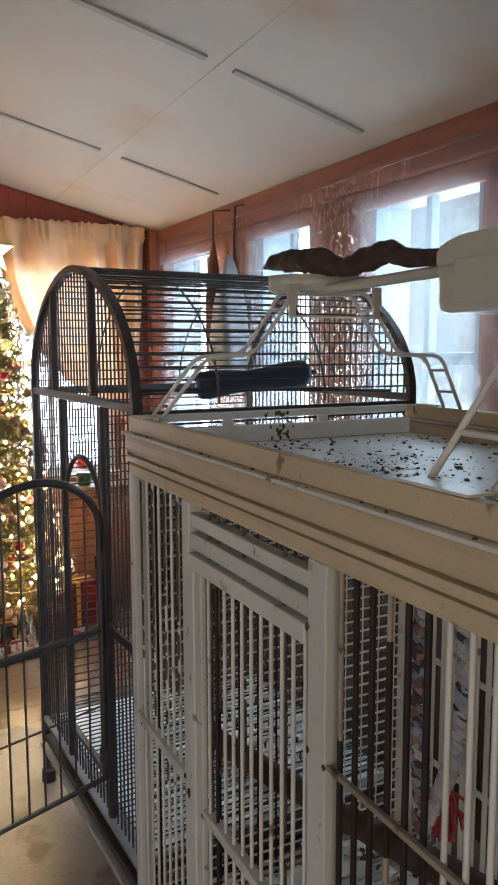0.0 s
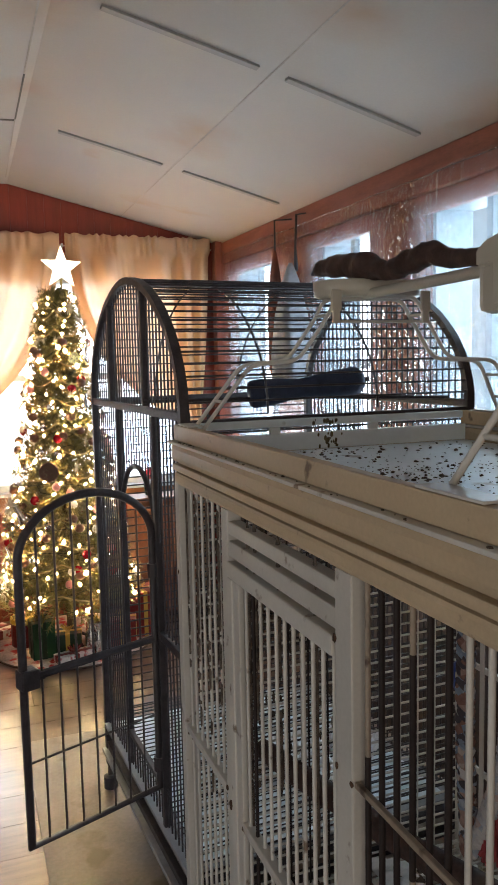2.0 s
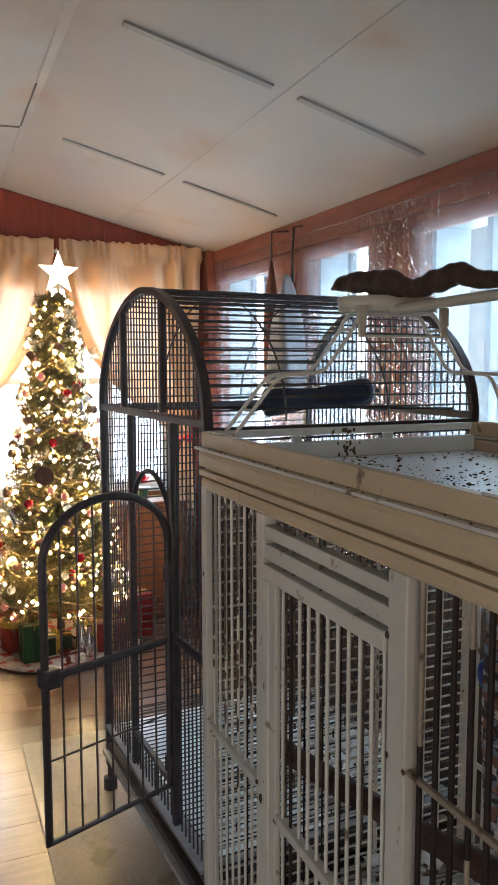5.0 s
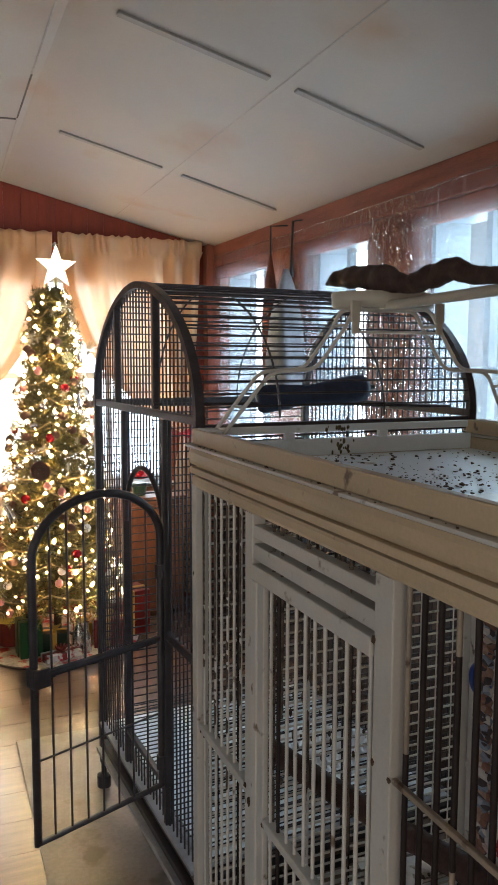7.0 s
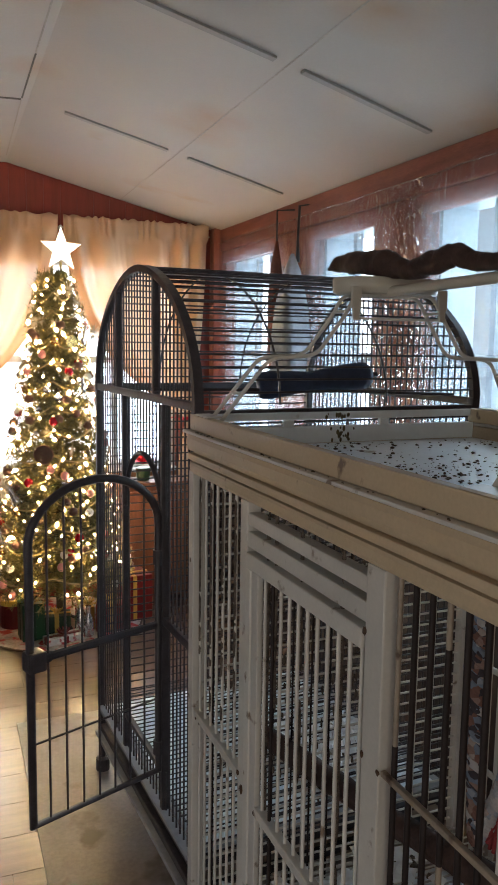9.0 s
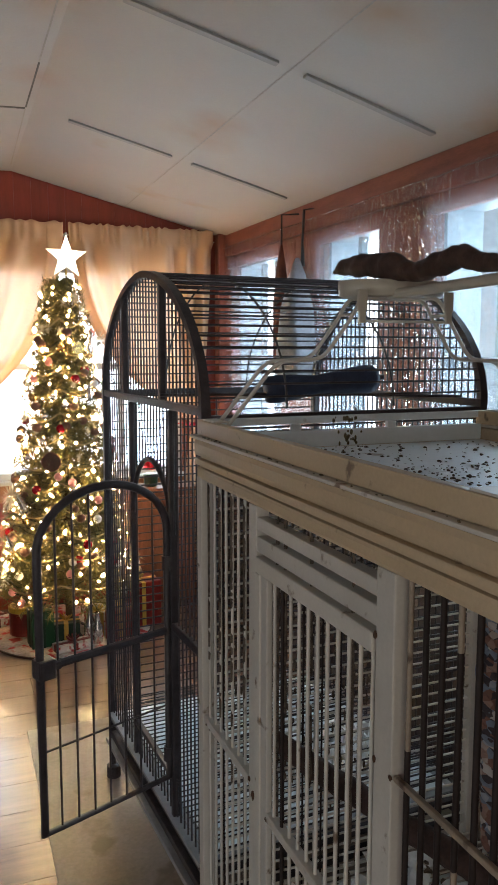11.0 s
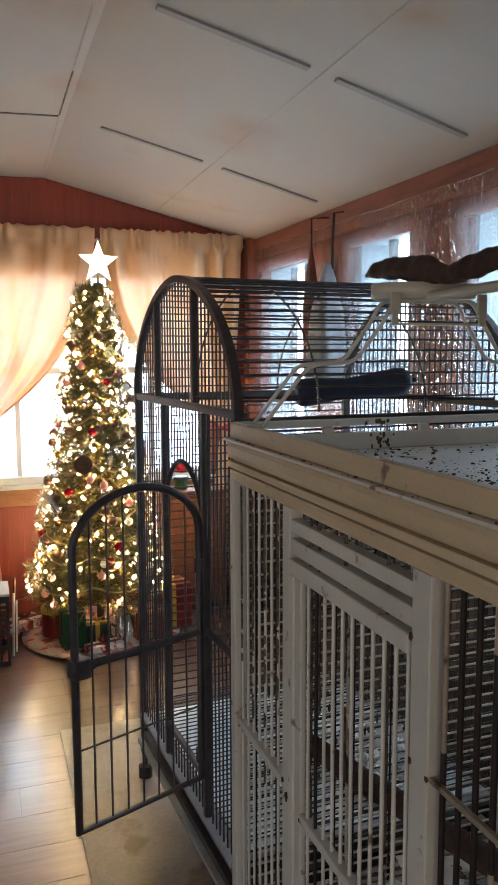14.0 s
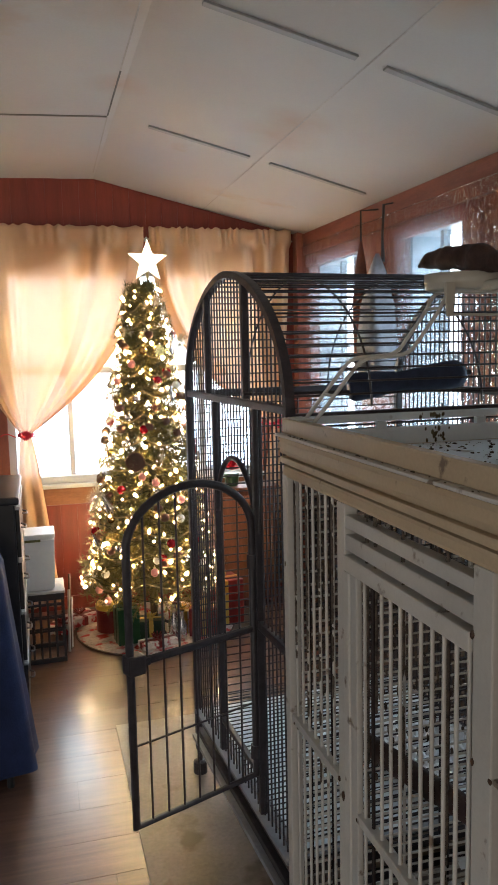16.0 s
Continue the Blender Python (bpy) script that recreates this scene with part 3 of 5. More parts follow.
def arch_band(x0, x1, inset, thick, steps=40):
    bm = bmesh.new()
    rings = []
    half = (DY1 - DY0) / 2
    cy = DY0 + half
    for i in range(steps + 1):
        y, z = arch_y(i / steps)
        k = 1 - thick / half
        kz = 1 - thick / (ZA - ZJ)
        yi, zi = cy + (y - cy) * k, ZJ + (z - ZJ) * kz
        rings.append([bm.verts.new(c) for c in ((x0, y, z), (x1, y, z), (x1, yi, zi), (x0, yi, zi))])
    for u, w in zip(rings, rings[1:]):
        for k in range(4):
            bm.faces.new((u[k], u[(k + 1) % 4], w[(k + 1) % 4], w[k]))
    bm.faces.new(rings[0][::-1])
    bm.faces.new(rings[-1])
    bmesh.ops.recalc_face_normals(bm, faces=bm.faces)
    return bm


part("dome_arch", arch_band(DX0, DX0 + 0.024, 0, 0.020), CAGE_D, dark_cage)
part("dome_arch", arch_band(DX1 - 0.024, DX1, 0, 0.020), CAGE_D, dark_cage)
dp("ridge_bar", (DX0 + 0.024, (DY0 + DY1) / 2 - 0.013, ZA - 0.022), (DX1 - 0.024, (DY0 + DY1) / 2 + 0.013, ZA - 0.002))


def arch_top(y):
    best = min((abs(arch_y(i / 400)[0] - y), arch_y(i / 400)[1]) for i in range(401))
    return best[1] - 0.014


R = 0.0028
POSTS = (0.338, 0.722)
JAMBS = (0.262, 0.655)   # front door jambs
for py in POSTS:
    dp("dome_post", (DX0 + 0.002, py - 0.011, ZJ + 0.011), (DX0 + 0.024, py + 0.011, arch_top(py)))
for py in JAMBS:
    dp("door_jamb", (DX0 + 0.002, py - 0.011, 0.26), (DX0 + 0.024, py + 0.011, ZJ - 0.013))
for px in (DX0 + 0.013, DX1 - 0.013):
    front = px < 0.4
    for y in run(DY0 + S, DY1 - S, 0.030):
        low = 0.26
        if front and JAMBS[0] - 0.014 < y < JAMBS[1] + 0.014:
            k = (y - sum(JAMBS) / 2) / ((JAMBS[1] - JAMBS[0]) / 2)
            low = 1.10 + 0.19 * math.sqrt(max(0.0, 1 - k * k))
            bar("bar", BAR_D, (px, y, 0.26), (px, y, 0.385), R, dark_cage)
        bar("bar", BAR_D, (px, y, low), (px, y, ZJ), R, dark_cage)
        if front and any(abs(y - q) < 0.014 for q in POSTS):
            continue
        bar("bar", BAR_D, (px, y, ZJ), (px, y, arch_top(y)), R, dark_cage)
for z in run(0.26, ZJ, 0.030):
    for py in (DY0 + 0.013, DY1 - 0.013):
        bar("bar", BAR_D, (DX0 + S, py, z), (DX1 - S, py, z), R, dark_cage)
for i in range(1, 36):
    y, z = arch_y(i / 36)
    cy = (DY0 + DY1) / 2
    y, z = cy + (y - cy) * 0.985, ZJ + (z - ZJ) * 0.975
    if i != 18:
        bar("bar", BAR_D, (DX0 + 0.024, y, z), (DX1 - 0.024, y, z), R, dark_cage)
for k in (0.27, 0.64):
    pts = []
    for i in range(41):
        y, z = arch_y(i / 40)
        cy = (DY0 + DY1) / 2
        pts.append((DX0 + k * (DX1 - DX0), cy + (y - cy) * 0.975, ZJ + (z - ZJ) * 0.96))
    part("dome_stay", tube(pts, 0.0032, 6), CAGE_D, dark_cage, smooth=True)
dp("cross_rail", (DX0 + 0.003, DY0 + S, 0.826), (DX0 + 0.02, JAMBS[0] - 0.012, 0.85))
dp("door_sill", (DX0 + 0.003, JAMBS[0] + 0.011, 0.372), (DX0 + 0.02, JAMBS[1] - 0.011, 0.388))
half, mid = (JAMBS[1] - JAMBS[0]) / 2 - 0.008, sum(JAMBS) / 2
part("door_arch", tube([(DX0 + 0.012, mid + half * math.cos(math.pi * i / 24), 1.09 + 0.195 * math.sin(math.pi * i / 24)) for i in range(25)], 0.0085, 8), CAGE_D, dark_cage, smooth=True)
# the open door
DW, DB, DT, DA = 0.395, 0.39, 1.115, 1.262
dm = Matrix.Translation((-0.004, 0.265, 0)) @ Matrix.Rotation(math.atan2(-0.13, -0.375), 4, "Z")
frame_pts = [(0, 0, DB), (0, 0, DT)] + [(DW / 2 - DW / 2 * math.cos(math.pi * i / 20), 0, DT + (DA - DT) * math.sin(math.pi * i / 20)) for i in range(1, 20)] + [(DW, 0, DT), (DW, 0, DB)]
bm = tube(frame_pts, 0.0115, 8, closed=True)
bm.transform(dm)
open_door = part("door", bm, CAGE_D, dark_cage, "arched barred cage door standing open", smooth=True)
bm = tube([(0.01, 0, 0.826), (DW - 0.01, 0, 0.826)], 0.011, 8)
bm.transform(dm)
part("door_rail", bm, CAGE_D, open_door)
bm = tube([(0.01, 0, 0.607), (DW - 0.01, 0, 0.607)], 0.003, 6)
bm.transform(dm)
part("door_rail", bm, CAGE_D, open_door)
bm = box((DW - 0.035, -0.022, 0.80), (DW + 0.012, 0.022, 0.85), 0.006)
add_box(bm, (DW - 0.055, -0.010, 0.815), (DW - 0.034, 0.010, 0.835), 0.003)
bm.transform(dm)
part("latch", bm, CAGE_D, open_door, "dark metal door latch")
for i in range(1, 8):
    u = DW * i / 8
    k = (u - DW / 2) / (DW / 2)
    bar("bar", BAR_D, dm @ Vector((u, 0, DB)), dm @ Vector((u, 0, DT + (DA - DT) * math.sqrt(1 - k * k))), 0.003, open_door)
for z in (0.46, 1.02):
    part("hinge", tube([dm @ Vector((0.0, 0, z - 0.02)), dm @ Vector((0.0, 0, z + 0.02))], 0.016, 8), CAGE_D, open_door)
for x in run(DX0 + S, DX1 - S, 0.28)[1:-1]:
    bar("upright_bar", BAR_D, (x, DY0 + 0.008, 0.26), (x, DY0 + 0.008, ZJ), 0.0032, dark_cage)
    bar("upright_bar", BAR_D, (x, DY1 - 0.008, 0.26), (x, DY1 - 0.008, ZJ), 0.0032, dark_cage)
# pale grey puts the window's reflection on the dark base into the colour
LIT_TRAY = material("window_lit_tray_grey", (0.30, 0.31, 0.335), 0.4, var=0.2, scale=12)
part("litter_tray", box((0.03, 0.03, 0.262), (DX1 - 0.03, DY1 - 0.03, 0.270), 0.002), LIT_TRAY, dark_cage, "grey litter tray, window light in its colour")
part("liner_paper", box((0.05, 0.06, 0.2705), (DX1 - 0.06, DY1 - 0.05, 0.2735), 0.001), TRAY, dark_cage, "white liner paper")
part("tray_edge", box((-0.006, 0.03, 0.2585), (0.0245, DY1 - 0.03, 0.270), 0.002), LIT_TRAY, dark_cage, "tray edge, pale for window reflection")
part("tray_edge", box((-0.014, 0.01, 0.150), (0.010, DY1 - 0.01, 0.166), 0.002), LIT_TRAY, dark_cage, "base edge, pale for window reflection")
for y in run(DY0 + S, DY1 - S, 0.026):
    bar("grate_bar", BAR_D, (0.02, y, 0.31), (DX1 - 0.02, y, 0.31), 0.0022, dark_cage)

# ---- play gym on the ivory cage ----
def gym_rail(y0, y1, foot=True):
    """One bent rail of the climbing arch, from the front rim over the platform to the back rim."""
    def at(x, z):
        k = (x - 0.56) / 0.75
        return (x, y0 + (y1 - y0) * k, z)
    return [at(0.562, 1.440), at(0.672, 1.581), at(0.775, 1.587), at(0.842, 1.680), at(0.862, 1.722),
            at(1.045, 1.722), at(1.068, 1.680), at(1.125, 1.585), at(1.240, 1.580), at(1.302, 1.440)]


ROD = CAGE_W
for pair in (((1.620, 1.515), (1.560, 1.455)), ((0.690, 0.690), (0.592, 0.592))):
    lines = []
    for y0, y1 in pair:
        pts = rounded(gym_rail(y0, y1), 0.025, 4)
        lines.append(gym_rail(y0, y1))
        part("ladder_rail", tube(pts, 0.0045, 8), ROD, ivory_cage, smooth=True)
    a, b = lines
    for i, s in ((0, 0.45), (3, 0.1), (5, 0.9), (8, 0.25), (8, 0.62)):
        p = Vector(a[i]).lerp(Vector(a[i + 1]), s)
        q = Vector(b[i]).lerp(Vector(b[i + 1]), s)
        bar("rung", BAR_W, p, q, 0.0035, ivory_cage)
for y0, y1 in ((0.585, 0.700), (1.552, 1.630)):
    for px in (0.532, 1.296):
        part("ladder_foot", box((px, y0, 1.4525), (px + 0.034, y1, 1.456), 0.001), ROD, ivory_cage)

# platform ring holding the wooden perch
bm = lathe([(0.118, 0.0), (0.128, 0.004), (0.130, 0.034), (0.124, 0.037), (0.110, 0.035), (0.105, 0.012)], 32)
bm.transform(pose(0.955, 1.545, 1.722) @ Matrix.Diagonal((1, 0.62, 1, 1)))
platform = part("perch_platform", bm, PLASTIC, ivory_cage, "ivory plastic perch platform", smooth=True)
for px, lean in ((0.842, -0.01), (1.062, 0.01)):
    bm = box((px - 0.012, 1.475, 1.690), (px + 0.012, 1.483, 1.735), 0.003)
    add_box(bm, (px - 0.008, 1.4755, 1.664), (px + 0.008, 1.4825, 1.694), 0.002)
    part("bracket", bm, PLASTIC, platform)
bar("cross_rod", BAR_W, (0.842, 1.481, 1.668), (1.062, 1.481, 1.668), 0.003, ivory_cage)
bar("perch_rod", unit_mesh("perch_rod", PLASTIC, 12), (0.925, 1.50, 1.727), (0.920, 1.02, 1.732), 0.011, ivory_cage)


def gnarled(points, radii, seed, lumps=0.22, sides=14, flat=1.0):
    """A knobbly branch: a tapering sweep with bumps and twisting ridges."""
    pts = [Vector(p) for p in points]
    dense, rr = [], []
    for i in range(len(pts) - 1):
        for s in range(8):
            k = s / 8
            e = k * k * (3 - 2 * k)
            dense.append(pts[i].lerp(pts[i + 1], k))
            rr.append(radii[i] + (radii[i + 1] - radii[i]) * e)
    dense.append(pts[-1])
    rr.append(radii[-1])
    bm = tube(dense, rr, sides)
    for v in bm.verts:
        c = min(dense, key=lambda d: (d - v.co).length)
        d = v.co - c
        k = 1 + lumps * noise.noise(v.co * 28 + Vector((seed, 0, 0))) + lumps * 0.7 * noise.noise(v.co * 70 + Vector((0, seed, 0)))
        v.co = c + Vector((d.x, d.y, d.z * flat)) * k
    return bm


branch = finish("wooden_perch", gnarled([(0.915, 1.745, 1.797), (0.917, 1.69, 1.806), (0.92, 1.60, 1.800), (0.92, 1.50, 1.790), (0.92, 1.39, 1.763), (0.92, 1.31, 1.775), (0.92, 1.24, 1.782), (0.92, 1.17, 1.760), (0.92, 1.06, 1.752)],
                                [0.005, 0.019, 0.027, 0.028, 0.020, 0.024, 0.021, 0.016, 0.018], 3, 0.30), BARK, None, smooth=True)
branch.matrix_world = pose(0, 0, 0, 0, 0, 0.513)
tagged(branch, "gnarled dark brown wooden perch on the play-top platform", "perch")

# feeder cup with its holder
feeder = thing("feeder_cup", "ivory plastic feeding cup in a holder on the play top", "feeder", pose(0, 0, 0, 0, 0, 0.513))
bm = bmesh.new()
add_box(bm, (0.862, 0.845, 1.655), (0.985, 1.035, 1.732), 0.016)
part("cup", bm, PLASTIC, feeder, smooth=False)
bm = bmesh.new()
prof = [(0.0, 1.730), (0.0, 1.757), (0.02, 1.770), (0.06, 1.778), (0.14, 1.778), (0.195, 1.770), (0.212, 1.755), (0.212, 1.730)]
lo = [bm.verts.new((0.868, 1.048 - u, z)) for u, z in prof]
hi = [bm.verts.new((0.980, 1.048 - u, z)) for u, z in prof]
bm.faces.new(lo)
bm.faces.new(hi[::-1])
for i in range(len(prof)):
    j = (i + 1) % len(prof)
    bm.faces.new((lo[i], hi[i], hi[j], lo[j]))
bmesh.ops.recalc_face_normals(bm, faces=bm.faces)
bmesh.ops.bevel(bm, geom=bm.edges[:], offset=0.004, segments=2, affect="EDGES")
part("hood", bm, PLASTIC, feeder)
part("holder", box((0.853, 0.86, 1.668), (0.8615, 0.985, 1.738), 0.003), PLASTIC, feeder)
part("clamp", box((0.897, 1.036, 1.712), (0.943, 1.075, 1.772), 0.006), PLASTIC, feeder)
part("holder_rod", tube([(0.92, 0.87, 1.662), (0.92, 0.70, 1.690), (0.92, 0.66, 1.722)], 0.006, 8), CAGE_W, feeder, smooth=True)
part("holder_rod", tube([(0.96, 0.87, 1.662), (0.96, 0.70, 1.690), (0.96, 0.66, 1.722)], 0.006, 8), CAGE_W, feeder, smooth=True)

# seed hulls and droppings on the play tray
rng = random.Random(11)
bm = bmesh.new()
clusters = [(0.814, 1.173, 0.12, 90), (0.777, 0.887, 0.09, 110), (0.84, 1.56, 0.12, 60), (0.784, 0.83, 0.06, 70), (1.03, 1.30, 0.2, 60), (0.92, 1.05, 0.25, 90), (1.22, 1.5, 0.12, 60), (0.62, 1.52, 0.05, 8), (0.70, 0.72, 0.06, 170), (0.80, 0.66, 0.08, 150), (0.90, 1.20, 0.22, 140), (0.86, 1.60, 0.16, 90)]
for cx, cy, spread, n in clusters:
    for _ in range(n):
        x, y = rng.gauss(cx, spread * 0.6), rng.gauss(cy, spread * 0.6)
        if not (WX0 + 0.05 < x < WX1 - 0.05 and WY0 + 0.05 < y < WY1 - 0.05):
            continue
        size = rng.choice((0.001, 0.0012, 0.0014, 0.0018, 0.002, 0.0025, 0.0035, 0.005)) * rng.uniform(0.8, 1.3)
        h = size * rng.uniform(0.25, 0.6)
        m = pose(x, y, 1.3805 + h * 0.4, 0, 0, rng.uniform(0, 360)) @ Matrix.Diagonal((size, size * rng.uniform(0.4, 0.9), h, 1))
        made = bmesh.ops.create_icosphere(bm, subdivisions=1, radius=1, matrix=m)
        for v in made["verts"]:
            v.co += Vector((rng.uniform(-1, 1), rng.uniform(-1, 1), rng.uniform(-0.3, 0.4))) * size * 0.28
for _ in range(260):
    x, y = (rng.gauss(0.72, 0.05), rng.gauss(0.66, 0.06)) if rng.random() < 0.6 else (WX1 - 0.045 - abs(rng.gauss(0, 0.012)), rng.uniform(0.6, 1.55))
    if WX0 + 0.04 < x < WX1 - 0.035:
        size = rng.uniform(0.0012, 0.0042)
        bmesh.ops.create_icosphere(bm, subdivisions=1, radius=1, matrix=pose(x, y, 1.3808, 0, 0, rng.uniform(0, 360)) @ Matrix.Diagonal((size * 1.6, size, size * 0.5, 1)))
HULLS = material("seed_hulls", (0.085, 0.065, 0.05), 0.85, var=0.9, scale=60, fine=300)
hulls = tagged(finish("seed_debris", bm, HULLS), "dark seed hulls and droppings scattered on the white tray", "debris", kind="stuff")
hulls.matrix_world = pose(0, 0, 0, 0, 0, 0.513)
STAIN = material("dried_splash", (0.10, 0.085, 0.05), 0.9, var=0.6, scale=50)
bm = bmesh.new()
for _ in range(46):
    u, z = rng.gauss(0, 0.014), rng.uniform(1.384, 1.448)
    s = rng.uniform(0.0015, 0.005)
    yy = WY1 - 0.0345 if z < 1.42 else WY1 - 0.0125
    if 1.416 < z < 1.437:
        continue
    bmesh.ops.create_icosphere(bm, subdivisions=1, radius=1, matrix=pose(0.905 + u, yy, z) @ Matrix.Diagonal((s, 0.0012, s * rng.uniform(0.8, 2.2), 1)))
splash = tagged(finish("dried_splash", bm, STAIN), "dried dark splash on the tray rim", "stain", kind="stuff")
splash.matrix_world = pose(0, 0, 0, 0, 0, 0.513)
bm = bmesh.new()
for _ in range(34):
    k = rng.random()
    y, z, o = rng.uniform(WY0 + 0.02, WY1 - 0.02), 1.4175, rng.uniform(0.001, 0.0025)
    s = rng.uniform(0.001, 0.0035)
    bmesh.ops.create_icosphere(bm, subdivisions=1, radius=1, matrix=pose(WX0 - 0.007 + rng.uniform(0, 0.008), y, 1.4176) @ Matrix.Diagonal((s, s * rng.uniform(1, 2.5), s * 0.6, 1)))
crumbs = tagged(finish("crumbs", bm, HULLS), "dark crumbs along the cage's roof ledge", "debris", kind="stuff")
crumbs.matrix_world = pose(0, 0, 0, 0, 0, 0.513)

# inside the ivory cage: branch perch, rope toy, paper scraps
inner = finish("branch_perch", gnarled([(0.72, 1.645, 0.665), (0.77, 1.45, 0.66), (0.84, 1.22, 0.655), (0.90, 1.02, 0.66), (0.96, 0.78, 0.67), (1.00, 0.55, 0.675), (1.02, 0.43, 0.68)],
                                      [0.024, 0.027, 0.026, 0.029, 0.028, 0.026, 0.025], 8, 0.16), BARK, None, smooth=True)
inner.matrix_world = pose(0, 0, 0, 0, 0, 0.513)
tagged(inner, "dark brown branch perch across the ivory cage", "perch")
def rope_material(name, colours):
    """Cotton strands dyed in short mottled lengths."""
    m = material(name, colours[0], 0.95, var=0.2, scale=60, fine=320, bump=0.9)
    nt = m.node_tree
    geo, vo, rp = nt.nodes.new("ShaderNodeNewGeometry"), nt.nodes.new("ShaderNodeTexVoronoi"), nt.nodes.new("ShaderNodeValToRGB")
    vo.inputs["Scale"].default_value = 75
    nt.links.new(geo.outputs["Position"], vo.inputs["Vector"])
    sep = nt.nodes.new("ShaderNodeSeparateColor")
    nt.links.new(vo.outputs["Color"], sep.inputs[0])
    nt.links.new(sep.outputs[0], rp.inputs[0])
    rp.color_ramp.interpolation = "CONSTANT"
    while len(rp.color_ramp.elements) < len(colours):
        rp.color_ramp.elements.new(0.5)
    for k, (e, c) in enumerate(zip(rp.color_ramp.elements, colours)):
        e.position, e.color = k / len(colours), (*c, 1)
    nt.links.new(rp.outputs[0], nt.nodes["Principled BSDF"].inputs["Base Color"])
    return m


WHITE_R, BLUE_R, RUST_R, DARK_R = (0.47, 0.45, 0.45), (0.19, 0.23, 0.30), (0.21, 0.11, 0.09), (0.06, 0.05, 0.06)
ROPE = [rope_material("rope_white", (WHITE_R, (0.40, 0.40, 0.43), WHITE_R, (0.33, 0.36, 0.42), (0.42, 0.33, 0.31))),
        rope_material("rope_blue", (BLUE_R, WHITE_R, DARK_R, (0.3, 0.33, 0.4))),
        rope_material("rope_rust", (RUST_R, DARK_R, (0.30, 0.20, 0.17), RUST_R, BLUE_R, (0.4, 0.33, 0.30))),
        material("rope_red", (0.30, 0.045, 0.05), 0.9, var=0.4, scale=60, fine=300, bump=0.8)]
rope_toy = thing("rope_toy", "frayed cotton rope bird toy in white, blue and rust", "bird toy", pose(0, 0, 0, 0, 0, 0.513))


def twisted(p, q, sway, strands, rad, turns, mats, name):
    p, q = Vector(p), Vector(q)
    for s in range(strands):
        pts = []
        for i in range(130):
            k = i / 129
            a = math.tau * (turns * k + s / strands)
            c = p.lerp(q, k) + Vector(sway) * math.sin(math.pi * k)
            pts.append(c + Vector((math.cos(a) * rad * 0.62, math.sin(a) * rad * 0.62, 0.0)))
        part(name, tube(pts, rad * (0.62 if strands < 4 else 0.45), 6), mats[s % len(mats)], rope_toy, smooth=True)


twisted((0.845, 1.012, 1.318), (0.838, 1.005, 0.765), (0.0, 0.018, 0), 3, 0.014, 11, (ROPE[2], ROPE[1], ROPE[2]), "rope")
twisted((0.855, 0.985, 1.318), (0.862, 0.955, 0.93), (0.0, -0.03, 0), 3, 0.012, 9, (ROPE[0], ROPE[1], ROPE[0]), "rope")
twisted((0.862, 0.955, 0.93), (0.842, 0.995, 0.775), (0, 0, 0), 3, 0.014, 5, (ROPE[0], ROPE[0], ROPE[0]), "rope")
part("ring", tube([(0.845, 1.04 + 0.022 * math.cos(math.tau * i / 24), 1.055 + 0.026 * math.sin(math.tau * i / 24)) for i in range(24)], 0.006, 8, closed=True), material("blue_plastic", (0.03, 0.06, 0.25), 0.3), rope_toy, "dark blue plastic ring", smooth=True)
bm = bmesh.new()
for i in range(42):
    a, b = rng.uniform(0, math.tau), rng.uniform(0.3, 1.0)
    top = Vector((0.855, 0.965, rng.uniform(0.80, 0.87)))
    out = Vector((math.cos(a), math.sin(a), 0)) * 0.03 * b
    tube([top, top + out + Vector((0, 0, -0.02)), top + out * 1.25 + Vector((0, 0, -rng.uniform(0.025, 0.05)))], 0.0032, 5, bm)
part("tassel", bm, ROPE[3], rope_toy, "red frayed tassel")
PAPER = material("paper_scrap", (0.74, 0.75, 0.76), 0.8, var=0.12, scale=20, dirt=(0.3, 0.25, 0.18), dirt_at=0.62, dirt_scale=20)
bm = bmesh.new()
for _ in range(130):
    x, y = rng.uniform(WX0 + 0.07, WX1 - 0.07), rng.uniform(WY0 + 0.1, WY1 - 0.06)
    a, b = rng.uniform(0.015, 0.06), rng.uniform(0.01, 0.04)
    made = bmesh.ops.create_grid(bm, x_segments=2, y_segments=2, size=1, matrix=pose(x, y, 0.312 + rng.uniform(0, 0.012), rng.uniform(-20, 20), rng.uniform(-20, 20), rng.uniform(0, 360)) @ Matrix.Diagonal((a, b, 1, 1)))
    for v in made["verts"]:
        v.co.z = max(0.304, v.co.z + rng.uniform(-0.004, 0.008))
scraps = tagged(finish("paper_scraps", bm, PAPER), "torn white paper scraps on the cage grate", "litter", kind="stuff")
scraps.matrix_world = pose(0, 0, 0, 0, 0, 0.513)

# navy hourglass perch on a rod through the dome of the dark cage
dome_perch = thing("perch", "navy blue hourglass perch on a rod inside the dome", "perch", pose(0, 0, 0, 0, 0, 0))
p, q = Vector((0.836, 2.045, 1.494)), Vector((1.162, 1.985, 1.528))
prof = [(0.0, 0.034), (0.03, 0.040), (0.10, 0.040), (0.25, 0.036), (0.45, 0.027), (0.6, 0.032), (0.75, 0.038), (0.90, 0.041), (0.96, 0.038), (1.0, 0.026)]
part("grip", tube([p.lerp(q, k) for k, _ in prof], [r for _, r in prof], 20), NAVY, dome_perch, smooth=True)
bar("bolt", unit_mesh("bolt", CAGE_D, 10), q, q + (q - p).normalized() * 0.02, 0.008, dome_perch)
